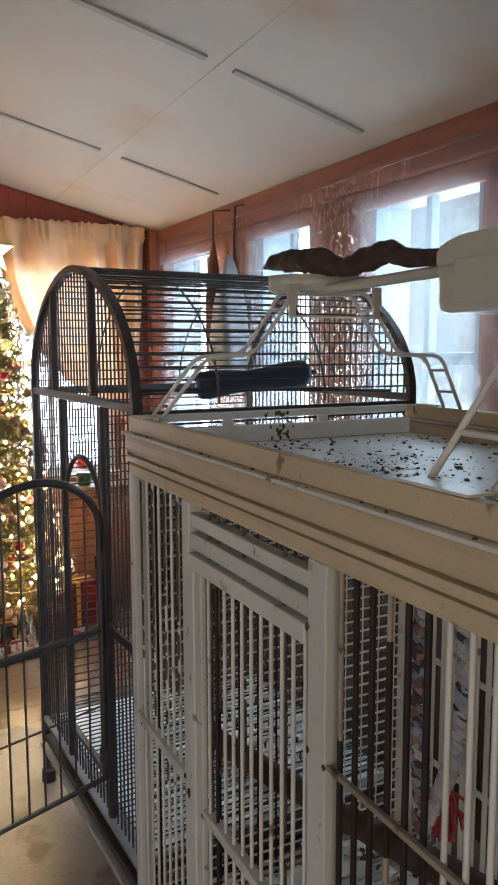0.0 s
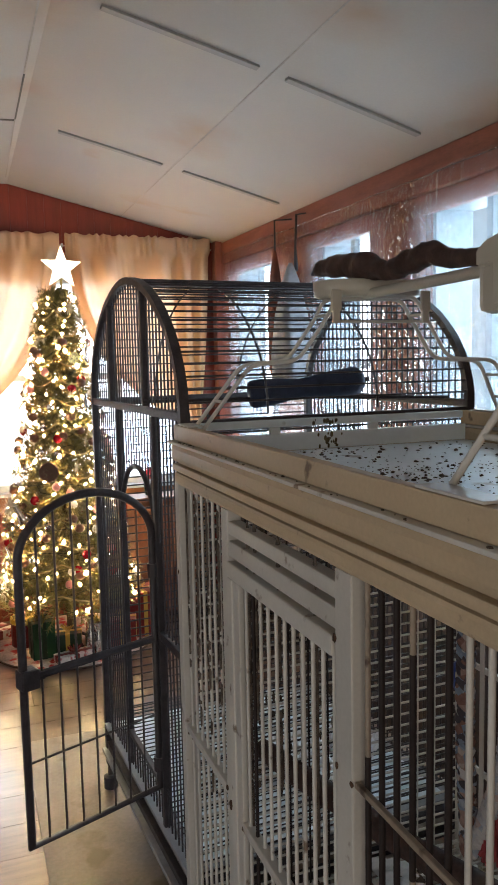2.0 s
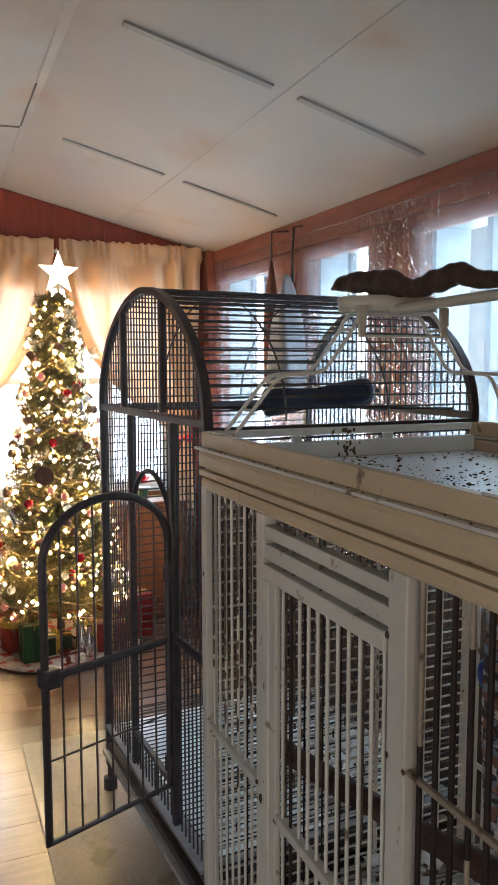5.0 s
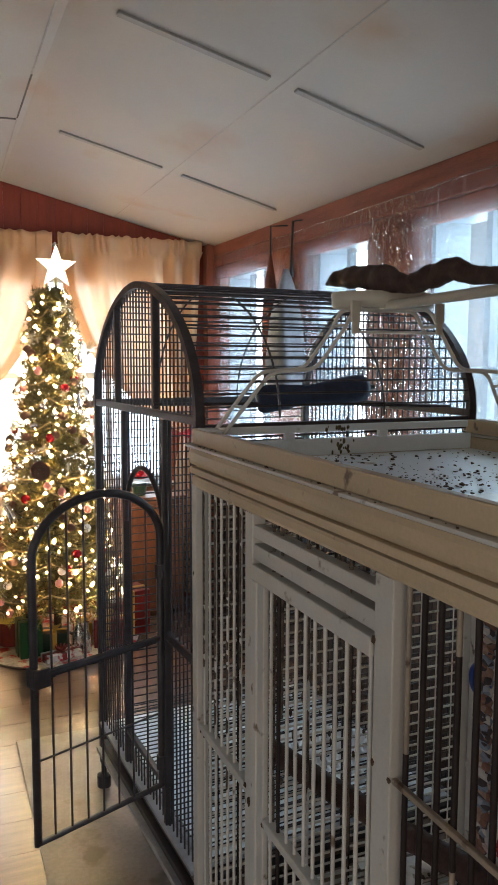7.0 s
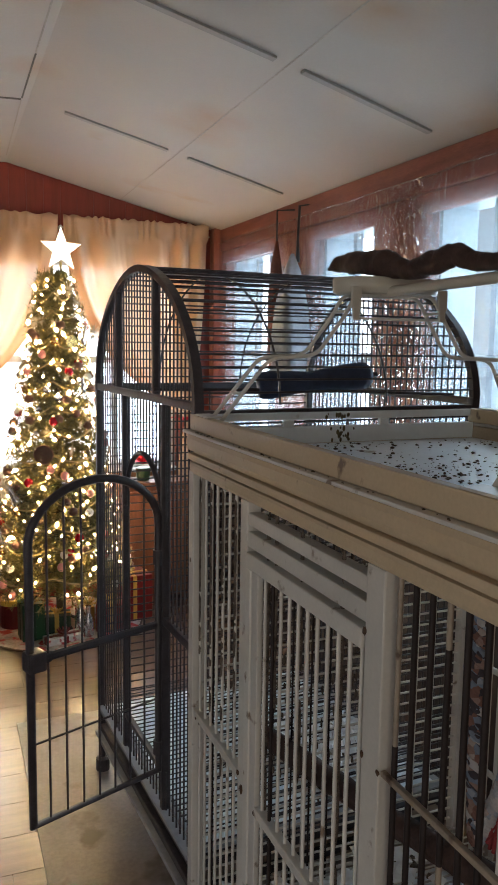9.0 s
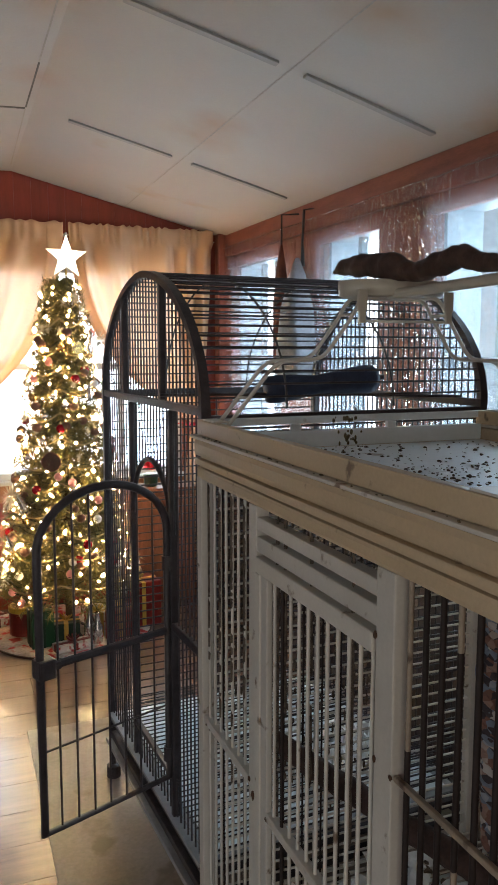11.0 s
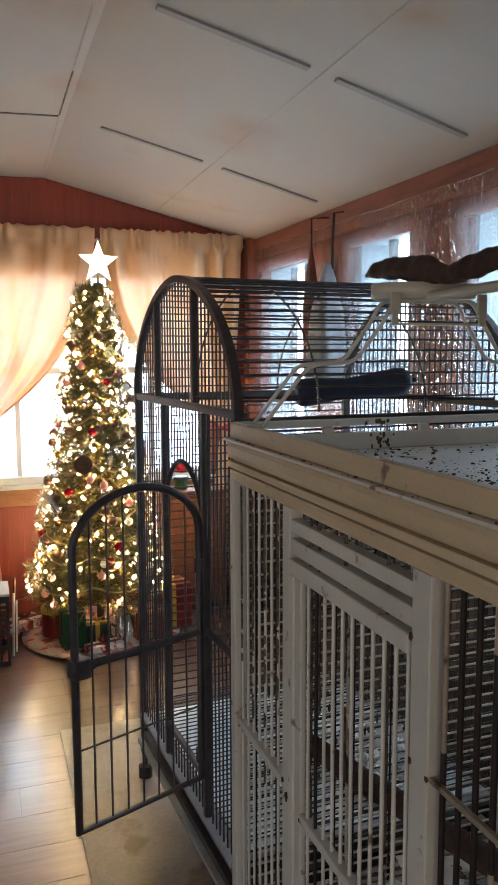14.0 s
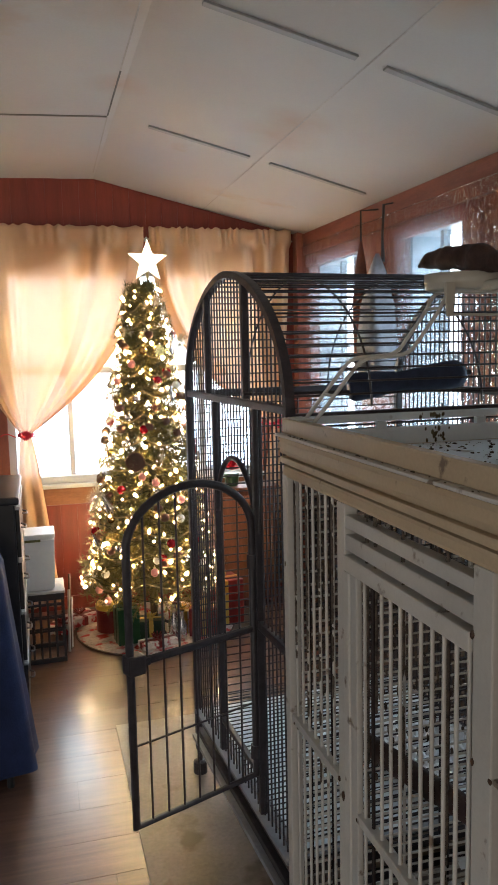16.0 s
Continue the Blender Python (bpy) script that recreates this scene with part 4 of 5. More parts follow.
part("rod", tube([p + (p - q) * 0.9 + Vector((0, 0.0, 0.02)), p.lerp(q, 0.5) + Vector((0, 0, -0.028)), (1.43, 1.95, 1.470)], 0.005, 8), CAGE_D, dome_perch, "dark metal support rod")

# grime on the bars of the ivory cage
rng = random.Random(33)
bm = bmesh.new()
for _ in range(1500):
    kind = rng.random()
    if kind < 0.40:
        p = (rng.uniform(WX0 + 0.05, WX1 - 0.3), WY1 - 0.016, 1.32 - abs(rng.gauss(0, 0.35)))
        s = (rng.uniform(0.002, 0.005), 0.005, rng.uniform(0.004, 0.018))
    elif kind < 0.62:
        p = (WX0 + 0.013, rng.choice(run(DL, WY1 - P, 0.036)[1::2] + [1.345 - 0.107, 1.345 - 0.141] + run(DR, DL - 0.090, 0.034)[2::4]), min(1.29, rng.gauss(1.12, 0.13)))
        s = (0.0040, 0.0040, rng.choice((0.005, 0.008, 0.016, 0.03, 0.045)))
    else:
        p = (rng.uniform(WX0 + 0.1, WX1 - 0.1), rng.uniform(WY0 + 0.1, WY1 - 0.1), 0.306)
        s = (rng.uniform(0.004, 0.014), rng.uniform(0.004, 0.012), 0.005)
    if p[2] < 0.25:
        continue
    bmesh.ops.create_icosphere(bm, subdivisions=1, radius=1, matrix=pose(*p) @ Matrix.Diagonal((*s, 1)))
grime = tagged(finish("bar_grime", bm, HULLS), "dark dried grime stuck to the cage bars", "grime", kind="stuff")
grime.matrix_world = pose(0, 0, 0, 0, 0, 0.513)

# rusty pins and bolts where the front rails meet the door posts
RUST = material("rust", (0.075, 0.038, 0.022), 0.85, var=0.5, scale=60, fine=250, bump=0.7)
for y, z, r, long_ in ((1.340, 0.774, 0.007, 1.0), (1.321, 0.750, 0.008, 1.6), (1.256, 0.738, 0.006, 1.0), (0.882, 1.226, 0.006, 1.2), (0.879, 1.052, 0.005, 1.4), (0.838, 1.046, 0.006, 0.8), (1.605, 0.760, 0.004, 1.0), (1.300, 1.075, 0.003, 2.0), (1.650, 1.12, 0.003, 2.2)):
    bm = bmesh.new()
    bmesh.ops.create_icosphere(bm, subdivisions=2, radius=1)
    for v in bm.verts:
        v.co *= 1 + 0.5 * noise.noise(v.co * 2.3 + Vector((y * 40, z * 30, 0)))
        v.co = Vector((v.co.x * r * 0.35, v.co.y * r * 0.7, v.co.z * r * long_ * 0.8))
    part("rusty_pin", bm, RUST, ivory_cage, "brown rust-crusted pin", smooth=True).matrix_local = pose(WX0 - 0.001, y, z)

# crumpled sheets on the floor of the dark cage
for k, (px, py, w, turn) in enumerate(((1.02, 2.20, 0.16, 20), (1.10, 2.02, 0.15, 70), (1.22, 2.16, 0.14, -35))):
    bm = bmesh.new()
    bmesh.ops.create_grid(bm, x_segments=16, y_segments=16, size=1)
    for v in bm.verts:
        h = 0.5 + 0.5 * noise.noise((v.co.x * 2.4 + k * 9, v.co.y * 2.4, 1.0)) + 0.25 * noise.noise((v.co.x * 7 + k, v.co.y * 7, 4.0))
        v.co = Vector((v.co.x * w * 0.62, v.co.y * w * 0.5, max(0.0, 0.075 * h)))
    low = min(v.co.z for v in bm.verts)
    for v in bm.verts:
        v.co.z -= low
    sheet = finish("crumpled_paper", bm, PAPER, None)
    sheet.matrix_world = pose(px, py, 0.313, 0, 0, turn)
    sheet.modifiers.new("thickness", "SOLIDIFY").thickness = 0.0006
    tagged(sheet, "crumpled white newsprint on the dark cage's floor grate", "paper", group="cage floor papers")

# ---- the decorated tree ----
TX, TY = 0.570, 4.27
ZB, ZT, RB = 0.26, 1.985, 0.415
NEEDLE = material("tree_needles", (0.165, 0.135, 0.042), 0.7, var=0.6, scale=12, fine=60, bump=0)
TRUNK = material("tree_stem", (0.09, 0.06, 0.03), 0.85, var=0.3)
tree = thing("christmas_tree", "slim artificial green Christmas tree covered in ornaments", "tree", pose(TX, TY, 0))
part("trunk", tube([(0, 0, 0.02), (0, 0, 1.0), (0, 0, ZT - 0.01)], [0.022, 0.018, 0.008], 10), TRUNK, tree)
bm = bmesh.new()
for i in range(4):
    a = math.tau * i / 4 + 0.4
    tube([(0, 0, 0.12), (0.12 * math.cos(a), 0.12 * math.sin(a), 0.05), (0.2 * math.cos(a), 0.2 * math.sin(a), 0.012)], 0.009, 6, bm)
part("stand", bm, CAGE_D, tree, "dark metal tree stand")


def tree_radius(z):
    r = 0.400 - 0.175 * (z - 0.30)
    r *= 0.95 + 0.05 * math.sin(z * 19)
    return min(r, 0.05 + 0.9 * max(0.0, ZT + 0.01 - z))


rng = random.Random(21)
verts, faces = [], []


def needle(p, d, length, width, up):
    s = d.cross(up)
    s = s.normalized() * width if s.length > 1e-4 else Vector((width, 0, 0))
    i = len(verts)
    verts.extend([p - s, p + s, p + d * length])
    faces.append((i, i + 1, i + 2))


def sprig(base, direction, length, count, wide=0.0026):
    """One tufted twig with needles all round it, drooping a little."""
    up = Vector((0, 0, 1))
    for n in range(count):
        k = (n + rng.random()) / count
        p = base + direction * length * k + Vector((0, 0, -0.02 * k * k))
        d = (direction * rng.uniform(0.5, 1.1) + Vector((rng.uniform(-1, 1), rng.uniform(-1, 1), rng.uniform(-0.9, 1.0))) * 0.85).normalized()
        needle(p, d, rng.uniform(0.026, 0.048), wide, up)


tips = []
for n in range(1900):
    z = ZB + (ZT - ZB) * (1 - rng.random() ** 0.72)
    a = rng.uniform(0, math.tau)
    r = tree_radius(z) * rng.uniform(0.86, 1.10)
    length = min(r * 0.8, rng.uniform(0.09, 0.15))
    out = Vector((math.cos(a), math.sin(a), rng.uniform(-0.25, 0.25))).normalized()
    base = Vector((math.cos(a) * (r - length), math.sin(a) * (r - length), z + 0.02))
    sprig(base, out, length, 46)
    tips.append(base + out * length)
for n in range(1300):
    z = rng.uniform(ZB, ZT - 0.02)
    a = rng.uniform(0, math.tau)
    sprig(Vector((0, 0, z)), Vector((math.cos(a), math.sin(a), 0.15)), tree_radius(z) * 0.80, 30, 0.0055)
me = bpy.data.meshes.new("foliage")
me.from_pydata([tuple(v) for v in verts], [], faces)
me.materials.append(NEEDLE)
fol = new("foliage", me)
fol.parent = tree

# lit star
bm = bmesh.new()
ring = []
for i in range(10):
    a = math.pi / 2 + math.pi * i / 5
    r = 0.117 if i % 2 == 0 else 0.049
    ring.append((r * math.cos(a), r * math.sin(a)))
f = [bm.verts.new((x, 0, z)) for x, z in ring]
c0, c1 = bm.verts.new((0, -0.028, 0)), bm.verts.new((0, 0.028, 0))
for i in range(10):
    bm.faces.new((f[i], f[(i + 1) % 10], c0))
    bm.faces.new((f[(i + 1) % 10], f[i], c1))
bmesh.ops.recalc_face_normals(bm, faces=bm.faces)
star = tagged(finish("star_topper", bm, emitter("lit_star", (1.0, 0.93, 0.74), 2.6)), "glowing warm white five-pointed star on the tree top", "tree topper")
star.matrix_world = pose(0.604, TY - 0.01, 2.100, 0, 0, 12)
CAP_GOLD = material("gold_socket", (0.5, 0.38, 0.15), 0.4, metal=0.6)
star_stem = part("socket", tube([(0, 0.012, -0.135), (0, 0.012, -0.06)], 0.007, 8), CAP_GOLD, star)

# string of warm lights
WARM = emitter("warm_bulb", (1.0, 0.70, 0.34), 170)
bm = lathe([(0.0025, -0.004), (0.0070, 0.001), (0.0082, 0.008), (0.0058, 0.015), (0.0012, 0.020)], 8)
bulb_mesh = bpy.data.meshes.new("bulb")
bm.to_mesh(bulb_mesh)
bm.free()
bulb_mesh.materials.append(WARM)
lights = thing("string_lights", "string of glowing warm white fairy lights on the tree", "string lights", pose(TX, TY, 0))
WIRE = material("green_wire", (0.02, 0.035, 0.015), 0.6)
wire, n = [], 0
TURNS, COUNT = 17, 400
for i in range(COUNT * 3):
    k = i / (COUNT * 3)
    kk = 1 - (1 - k) ** 0.85
    z = ZB + 0.03 + (ZT - ZB - 0.07) * kk
    a = math.tau * TURNS * k + 0.5 * math.sin(i * 0.7)
    z += 0.035 * math.sin(i * 0.9)
    r = tree_radius(z) * (0.98 + 0.06 * math.sin(i * 2.3))
    p = Vector((math.cos(a) * r, math.sin(a) * r, z))
    wire.append(p)
    if i % 3 == 0:
        ob = new("bulb", bulb_mesh)
        ob.parent = lights
        ob.matrix_local = Matrix.LocRotScale(p, Euler((rng.uniform(-1, 1), rng.uniform(-1, 1), rng.uniform(0, 6))), Vector((1, 1, 1)) * rng.choice((0.5, 0.6, 0.7, 0.8, 1.05)))
part("wire", tube(wire, 0.0013, 4), WIRE, lights)

# bead garlands in swags
BEAD = material("gold_bead", (0.75, 0.58, 0.30), 0.25, metal=0.6, var=0.1, bump=0)
garland = thing("bead_garland", "pale gold bead garland draped in swags on the tree", "garland", pose(TX, TY, 0))
for zc, a0 in ((1.84, 0.7), (1.74, 0.2), (1.60, 1.6), (1.50, 1.1), (1.38, 0.0), (1.26, 0.5), (1.14, 1.2), (1.02, 1.5), (0.90, 0.3), (0.78, 0.9), (0.66, 1.7), (0.54, 0.1), (0.40, 0.8)):
    pts = []
    for i in range(121):
        a = a0 + math.tau * i / 120
        z = zc - 0.045 * abs(math.sin(a * 3.5)) + 0.05 * (i / 120)
        r = tree_radius(z) * 1.03
        pts.append((r * math.cos(a), r * math.sin(a), z))
    radii = [0.0035 if i % 2 else 0.0052 for i in range(121)]
    part("strand", tube(pts, radii, 6), BEAD, garland, smooth=True)

# ornaments
def ball_mesh(name, mat, r, squash=1.0):
    prof = [(max(0.0008, r * math.sin(math.pi * i / 10)), -r * squash * math.cos(math.pi * i / 10)) for i in range(11)]
    bm = lathe(prof, 14)
    me = bpy.data.meshes.new(name)
    bm.to_mesh(me)
    bm.free()
    me.materials.append(mat)
    for p in me.polygons:
        p.use_smooth = True
    return me


CAP = material("ornament_cap", (0.62, 0.50, 0.28), 0.3, metal=0.9, var=0.1)
cap_bm = lathe([(0.006, 0.0), (0.006, 0.007), (0.002, 0.009), (0.0015, 0.016)], 8)
cap_mesh = bpy.data.meshes.new("cap")
cap_bm.to_mesh(cap_mesh)
cap_bm.free()
cap_mesh.materials.append(CAP)
KINDS = []
for nm, col, metal, rough, r, sq in (("red", (0.42, 0.02, 0.03), 0.3, 0.2, 0.024, 1.0), ("silver", (0.70, 0.70, 0.72), 0.8, 0.18, 0.022, 1.0), ("pink", (0.60, 0.25, 0.24), 0.2, 0.3, 0.021, 1.1),
                                     ("gold", (0.62, 0.42, 0.15), 0.8, 0.25, 0.022, 1.0), ("brown", (0.13, 0.06, 0.035), 0.0, 0.6, 0.025, 0.9), ("white", (0.75, 0.73, 0.70), 0.0, 0.4, 0.022, 1.0), ("purple", (0.16, 0.05, 0.14), 0.2, 0.3, 0.025, 1.4)):
    KINDS.append((nm, ball_mesh("ornament_" + nm, material("ornament_" + nm, col, rough, metal, var=0.15, scale=30, bump=0.02), r, sq), r * sq))


def ornament(nm, me, r, a, z, out=1.02):
    rr = tree_radius(z) * out
    ob = new("ornament", me)
    ob.matrix_world = pose(TX + rr * math.cos(a), TY + rr * math.sin(a), z)
    c = new("cap", cap_mesh)
    c.parent = ob
    c.matrix_local = pose(0, 0, r - 0.001)
    return tagged(ob, nm + " glass bauble hanging on the Christmas tree", "ornament", "tree ornaments")


for i in range(96):
    nm, me, r = KINDS[rng.choice((0, 0, 1, 1, 2, 2, 3, 3, 4, 4, 4, 4, 5))]
    z = ZB + 0.05 + (ZT - ZB - 0.2) * (1 - (1 - rng.random()) ** 0.7)
    ornament(nm, me, r, math.radians(-90) + rng.uniform(-1.9, 1.9), z, rng.uniform(0.92, 1.03))

# flat and figural ornaments: disc, bell, angel with a pale trumpet, icicles
def disc_ornament(a, z, r, mat, label):
    bm = lathe([(0.001, -0.006), (r * 0.92, -0.006), (r, 0.0), (r * 0.92, 0.006), (0.001, 0.006)], 24)
    ob = finish("ornament", bm, mat)
    rr = tree_radius(z) * 1.05
    ob.matrix_world = pose(TX + rr * math.cos(a), TY + rr * math.sin(a), z, 90, 0, math.degrees(a) + 90)
    return tagged(ob, label, "ornament", "tree ornaments")


disc_ornament(math.radians(-112), 1.045, 0.052, KINDS[4][1].materials[0], "dark round wooden disc ornament hanging on the tree")
disc_ornament(math.radians(-70), 1.62, 0.035, KINDS[3][1].materials[0], "gold round disc ornament hanging on the tree")
SILV = KINDS[1][1].materials[0]
for a, z, s in ((-150, 0.83, 1.0), (-165, 0.60, 0.8), (-60, 1.40, 0.7), (-35, 1.66, 0.9)):
    a = math.radians(a)
    rr = tree_radius(z) * 1.0
    m = pose(TX + rr * math.cos(a), TY + rr * math.sin(a), z, 0, 0, math.degrees(a))
    bm = lathe([(0.004 * s, 0.06 * s), (0.012 * s, 0.055 * s), (0.016 * s, 0.03 * s), (0.03 * s, -0.03 * s), (0.042 * s, -0.06 * s), (0.038 * s, -0.064 * s)], 16)
    ob = finish("bell_ornament", bm, SILV, smooth=True)
    ob.matrix_world = m @ pose(0, 0, 0, 15, 25, 0)
    tagged(ob, "silver bell ornament hanging on the tree", "ornament", "tree ornaments")
    part("clapper", lathe([(0.001, -0.072 * s), (0.008 * s, -0.068 * s), (0.008 * s, -0.058 * s), (0.001, -0.054 * s)], 8), CAP, ob)
TINSEL = material("silver_tinsel", (0.62, 0.56, 0.44), 0.3, metal=0.5, var=0.2, bump=0)
verts, faces = [], []
for cx, cz, s, n in ((-0.30, 0.86, 1.1, 260), (-0.22, 1.28, 0.7, 120), (0.17, 1.66, 0.9, 180), (-0.13, 1.72, 0.6, 110), (0.05, 1.88, 0.6, 110), (-0.34, 0.42, 0.8, 150)):
    for _ in range(n):
        d = Vector((rng.gauss(0, 1), rng.gauss(0, 1) - 0.5, rng.gauss(0, 1))).normalized()
        needle(Vector((cx, -0.14, cz)) + d * 0.01, d, rng.uniform(0.03, 0.075) * s, 0.0022, Vector((0.2, 0.3, 1)))
for _ in range(26):
    a, z = math.radians(-90) + rng.uniform(-1.7, 1.7), rng.uniform(0.35, 1.9)
    r0 = tree_radius(z) * 0.98
    c = Vector((r0 * math.cos(a), r0 * math.sin(a), z))
    for _ in range(60):
        d = Vector((rng.gauss(0, 1), rng.gauss(0, 1), rng.gauss(0, 1))).normalized()
        needle(c, d, rng.uniform(0.02, 0.05), 0.002, Vector((0.2, 0.3, 1)))
me = bpy.data.meshes.new("tinsel_sprays")
me.from_pydata([tuple(v) for v in verts], [], faces)
me.materials.append(TINSEL)
tin = tagged(new("tinsel_sprays", me), "silver tinsel sprays tucked into the tree", "tinsel", kind="stuff")
tin.matrix_world = pose(TX, TY, 0)

# ---- curtains ----
def cloth_material(name, base, glow, open_weave):
    m = material(name, base, 0.9, var=0.10, scale=3, fine=220, bump=0.25)
    nt = m.node_tree
    b = nt.nodes["Principled BSDF"]
    tl, mx = nt.nodes.new("ShaderNodeBsdfTranslucent"), nt.nodes.new("ShaderNodeMixShader")
    src = b.inputs["Base Color"].links[0].from_socket
    nt.links.new(src, tl.inputs[0])
    mx.inputs[0].default_value = glow
    nt.links.new(b.outputs[0], mx.inputs[1])
    nt.links.new(tl.outputs[0], mx.inputs[2])
    tr, m2 = nt.nodes.new("ShaderNodeBsdfTransparent"), nt.nodes.new("ShaderNodeMixShader")
    m2.inputs[0].default_value = open_weave
    nt.links.new(mx.outputs[0], m2.inputs[1])
    nt.links.new(tr.outputs[0], m2.inputs[2])
    nt.links.new(m2.outputs[0], nt.nodes["Material Output"].inputs[0])
    return m


CURTAIN = cloth_material("tan_curtain", (0.82, 0.575, 0.375), 0.40, 0.20)
RIBBON = material("red_ribbon", (0.55, 0.02, 0.04), 0.6, var=0.2)


def curtain(name, xa, xb, tie, tail, side, label, tail_z):
    """A gathered panel: rod pocket with a ruffle, swept to a tie at one side, then a hanging tail."""
    rows, cols = 70, 120
    ztop, zrod = 2.378, 2.318
    bm = bmesh.new()
    grid = []
    for j in range(rows + 1):
        v = j / rows
        if v < 0.62:
            k = v / 0.62
            z = ztop + (tie[1] - ztop) * k
            e = k ** 2.2
            fall = k ** 1.15
        else:
            k = (v - 0.62) / 0.38
            z = tie[1] + (tail_z - tie[1]) * k
        ring = []
        for i in range(cols + 1):
            u = i / cols
            x_top = xa + (xb - xa) * u
            if v < 0.62:
                # the free edge sags outward before it is pulled in
                inner = u if side < 0 else 1 - u
                bow = (1 - k) * 1.0 + k * 0.0
                pull = e * (1 - 0.0) + (k ** 1.4 - e) * (1 - inner) * 0.5
                xt = tie[0] + (u - 0.5) * 0.055
                x = x_top + (xt - x_top) * min(1, pull)
                sag = 0.10 * math.sin(math.pi * k) * inner * (-0.2)
                zz = z + sag * (1 - k) - 0.05 * inner * math.sin(math.pi * k)
                fold = 0.038 * (1 - 0.5 * k) * math.sin(u * 31 + 2.6 * math.sin(u * 7) + k * 1.5) + 0.003 * math.sin(u * 91 + 4 * math.sin(u * 17))
                if z > zrod - 0.03:
                    fold = 0.010 * math.sin(u * 96 + 3 * math.sin(u * 23))
                    zz += 0.006 * math.sin(u * 95 + 2 * math.sin(u * 31)) * (1 if j == 0 else 0.3)
            else:
                w = 0.055 + (tail - 0.055) * k ** 0.7
                x = tie[0] + (u - 0.5) * w + 0.03 * k * (1 if side < 0 else -1)
                zz = z
                fold = 0.026 * math.sin(u * 11 + 1.3) * (0.5 + 0.5 * k)
            y = YF - 0.075 + fold - 0.03 * math.exp(-((v - 0.62) / 0.05) ** 2)
            ring.append(bm.verts.new((x, y, zz)))
        grid.append(ring)
    for a, b in zip(grid, grid[1:]):
        for i in range(cols):
            bm.faces.new((a[i], a[i + 1], b[i + 1], b[i]))
    # turned hem along the free edge, a second layer of cloth
    hem = range(cols - 9, cols + 1) if side < 0 else range(0, 10)
    turned = [[bm.verts.new(ring[i].co + Vector((0, -0.004, 0))) for i in hem] for ring in grid]
    for a, b in zip(turned, turned[1:]):
        for i in range(len(a) - 1):
            bm.faces.new((a[i], a[i + 1], b[i + 1], b[i]))
    ob = finish(name, bm, CURTAIN, smooth=True)
    so = ob.modifiers.new("thickness", "SOLIDIFY")
    so.thickness = 0.0015
    return tagged(ob, label, "curtain", "window curtains")


cl = curtain("curtain", -0.62, 0.672, (-0.085, 1.135), 0.26, -1, "tan sheer curtain tied back with a red ribbon", 0.05)
cr = curtain("curtain", 0.705, 1.625, (1.50, 1.135), 0.20, 1, "tan sheer curtain tied back beside the corner", 0.05)
rod = tagged(finish("curtain_rod", tube([(-0.75, YF - 0.055, 2.308), (1.64, YF - 0.055, 2.308)], 0.004, 8), material("rod_white", (0.6, 0.55, 0.45), 0.5)), "thin white curtain rod through the curtain pockets", "curtain rod")
for x in (-0.72, 0.69, 1.62):
    part("bracket", box((x - 0.006, YF - 0.08, 2.298), (x + 0.006, YF - 0.013, 2.318), 0.002), SASH, rod)
for x in (-0.085, 1.50):
    tie = thing("curtain_tie", "red ribbon tied round the gathered curtain", "curtain tie", group="curtain ties")
    ring_pts = [(x + 0.040 * math.cos(math.tau * i / 16), YF - 0.095 + 0.036 * math.sin(math.tau * i / 16), 1.135 + 0.004 * math.sin(i * 2.1)) for i in range(16)]
    part("band", tube(ring_pts, 0.012, 6, closed=True), RIBBON, tie, smooth=True)
    bm = bmesh.new()
    for s in range(14):
        a = math.tau * s / 14
        tube([(x, YF - 0.138, 1.135), (x + 0.03 * math.cos(a), YF - 0.155, 1.135 + 0.03 * math.sin(a)), (x + 0.012 * math.cos(a + 0.4), YF - 0.140, 1.135 + 0.012 * math.sin(a + 0.4))], 0.005, 5, bm)
    part("bow", bm, RIBBON, tie)
    for sx in (-1, 1):
        pts = [(x, YF - 0.14, 1.135), (x + sx * 0.05, YF - 0.12, 1.12), (x + sx * 0.11, YF - 0.11, 1.15), (x + sx * 0.16, YF - 0.10, 1.155 + 0.03 * sx)]
        part("streamer", tube(rounded(pts, 0.03), 0.0035, 5), RIBBON, tie)

# ---- presents and skirt ----
SKIRT = material("tree_skirt", (0.45, 0.36, 0.32), 0.85, var=0.5, scale=14, fine=70, dirt=(0.40, 0.03, 0.03), dirt_at=0.54, dirt_scale=13)
bm = bmesh.new()
rings = []
for k in range(9):
    r = 0.03 + 0.43 * k / 8
    rings.append([bm.verts.new((r * math.cos(math.tau * i / 48), r * math.sin(math.tau * i / 48), 0.014 + 0.006 * noise.noise((r * 9 * math.cos(math.tau * i / 48), r * 9 * math.sin(math.tau * i / 48), 1)) - (0.008 if k == 8 else 0))) for i in range(48)])
for a, b in zip(rings, rings[1:]):
    for i in range(48):
        bm.faces.new((a[i], b[i], b[(i + 1) % 48], a[(i + 1) % 48]))
sk = finish("tree_skirt", bm, SKIRT, smooth=True)
sk.matrix_world = pose(0.60, 4.43, 0)
sk.modifiers.new("thickness", "SOLIDIFY").thickness = 0.005
tagged(sk, "round patterned red and cream tree skirt on the floor", "tree skirt")
part("piping", tube([(0.462 * math.cos(math.tau * i / 48), 0.462 * math.sin(math.tau * i / 48), 0.008) for i in range(48)], 0.006, 6, closed=True), material("skirt_piping", (0.08, 0.05, 0.04), 0.8), sk)


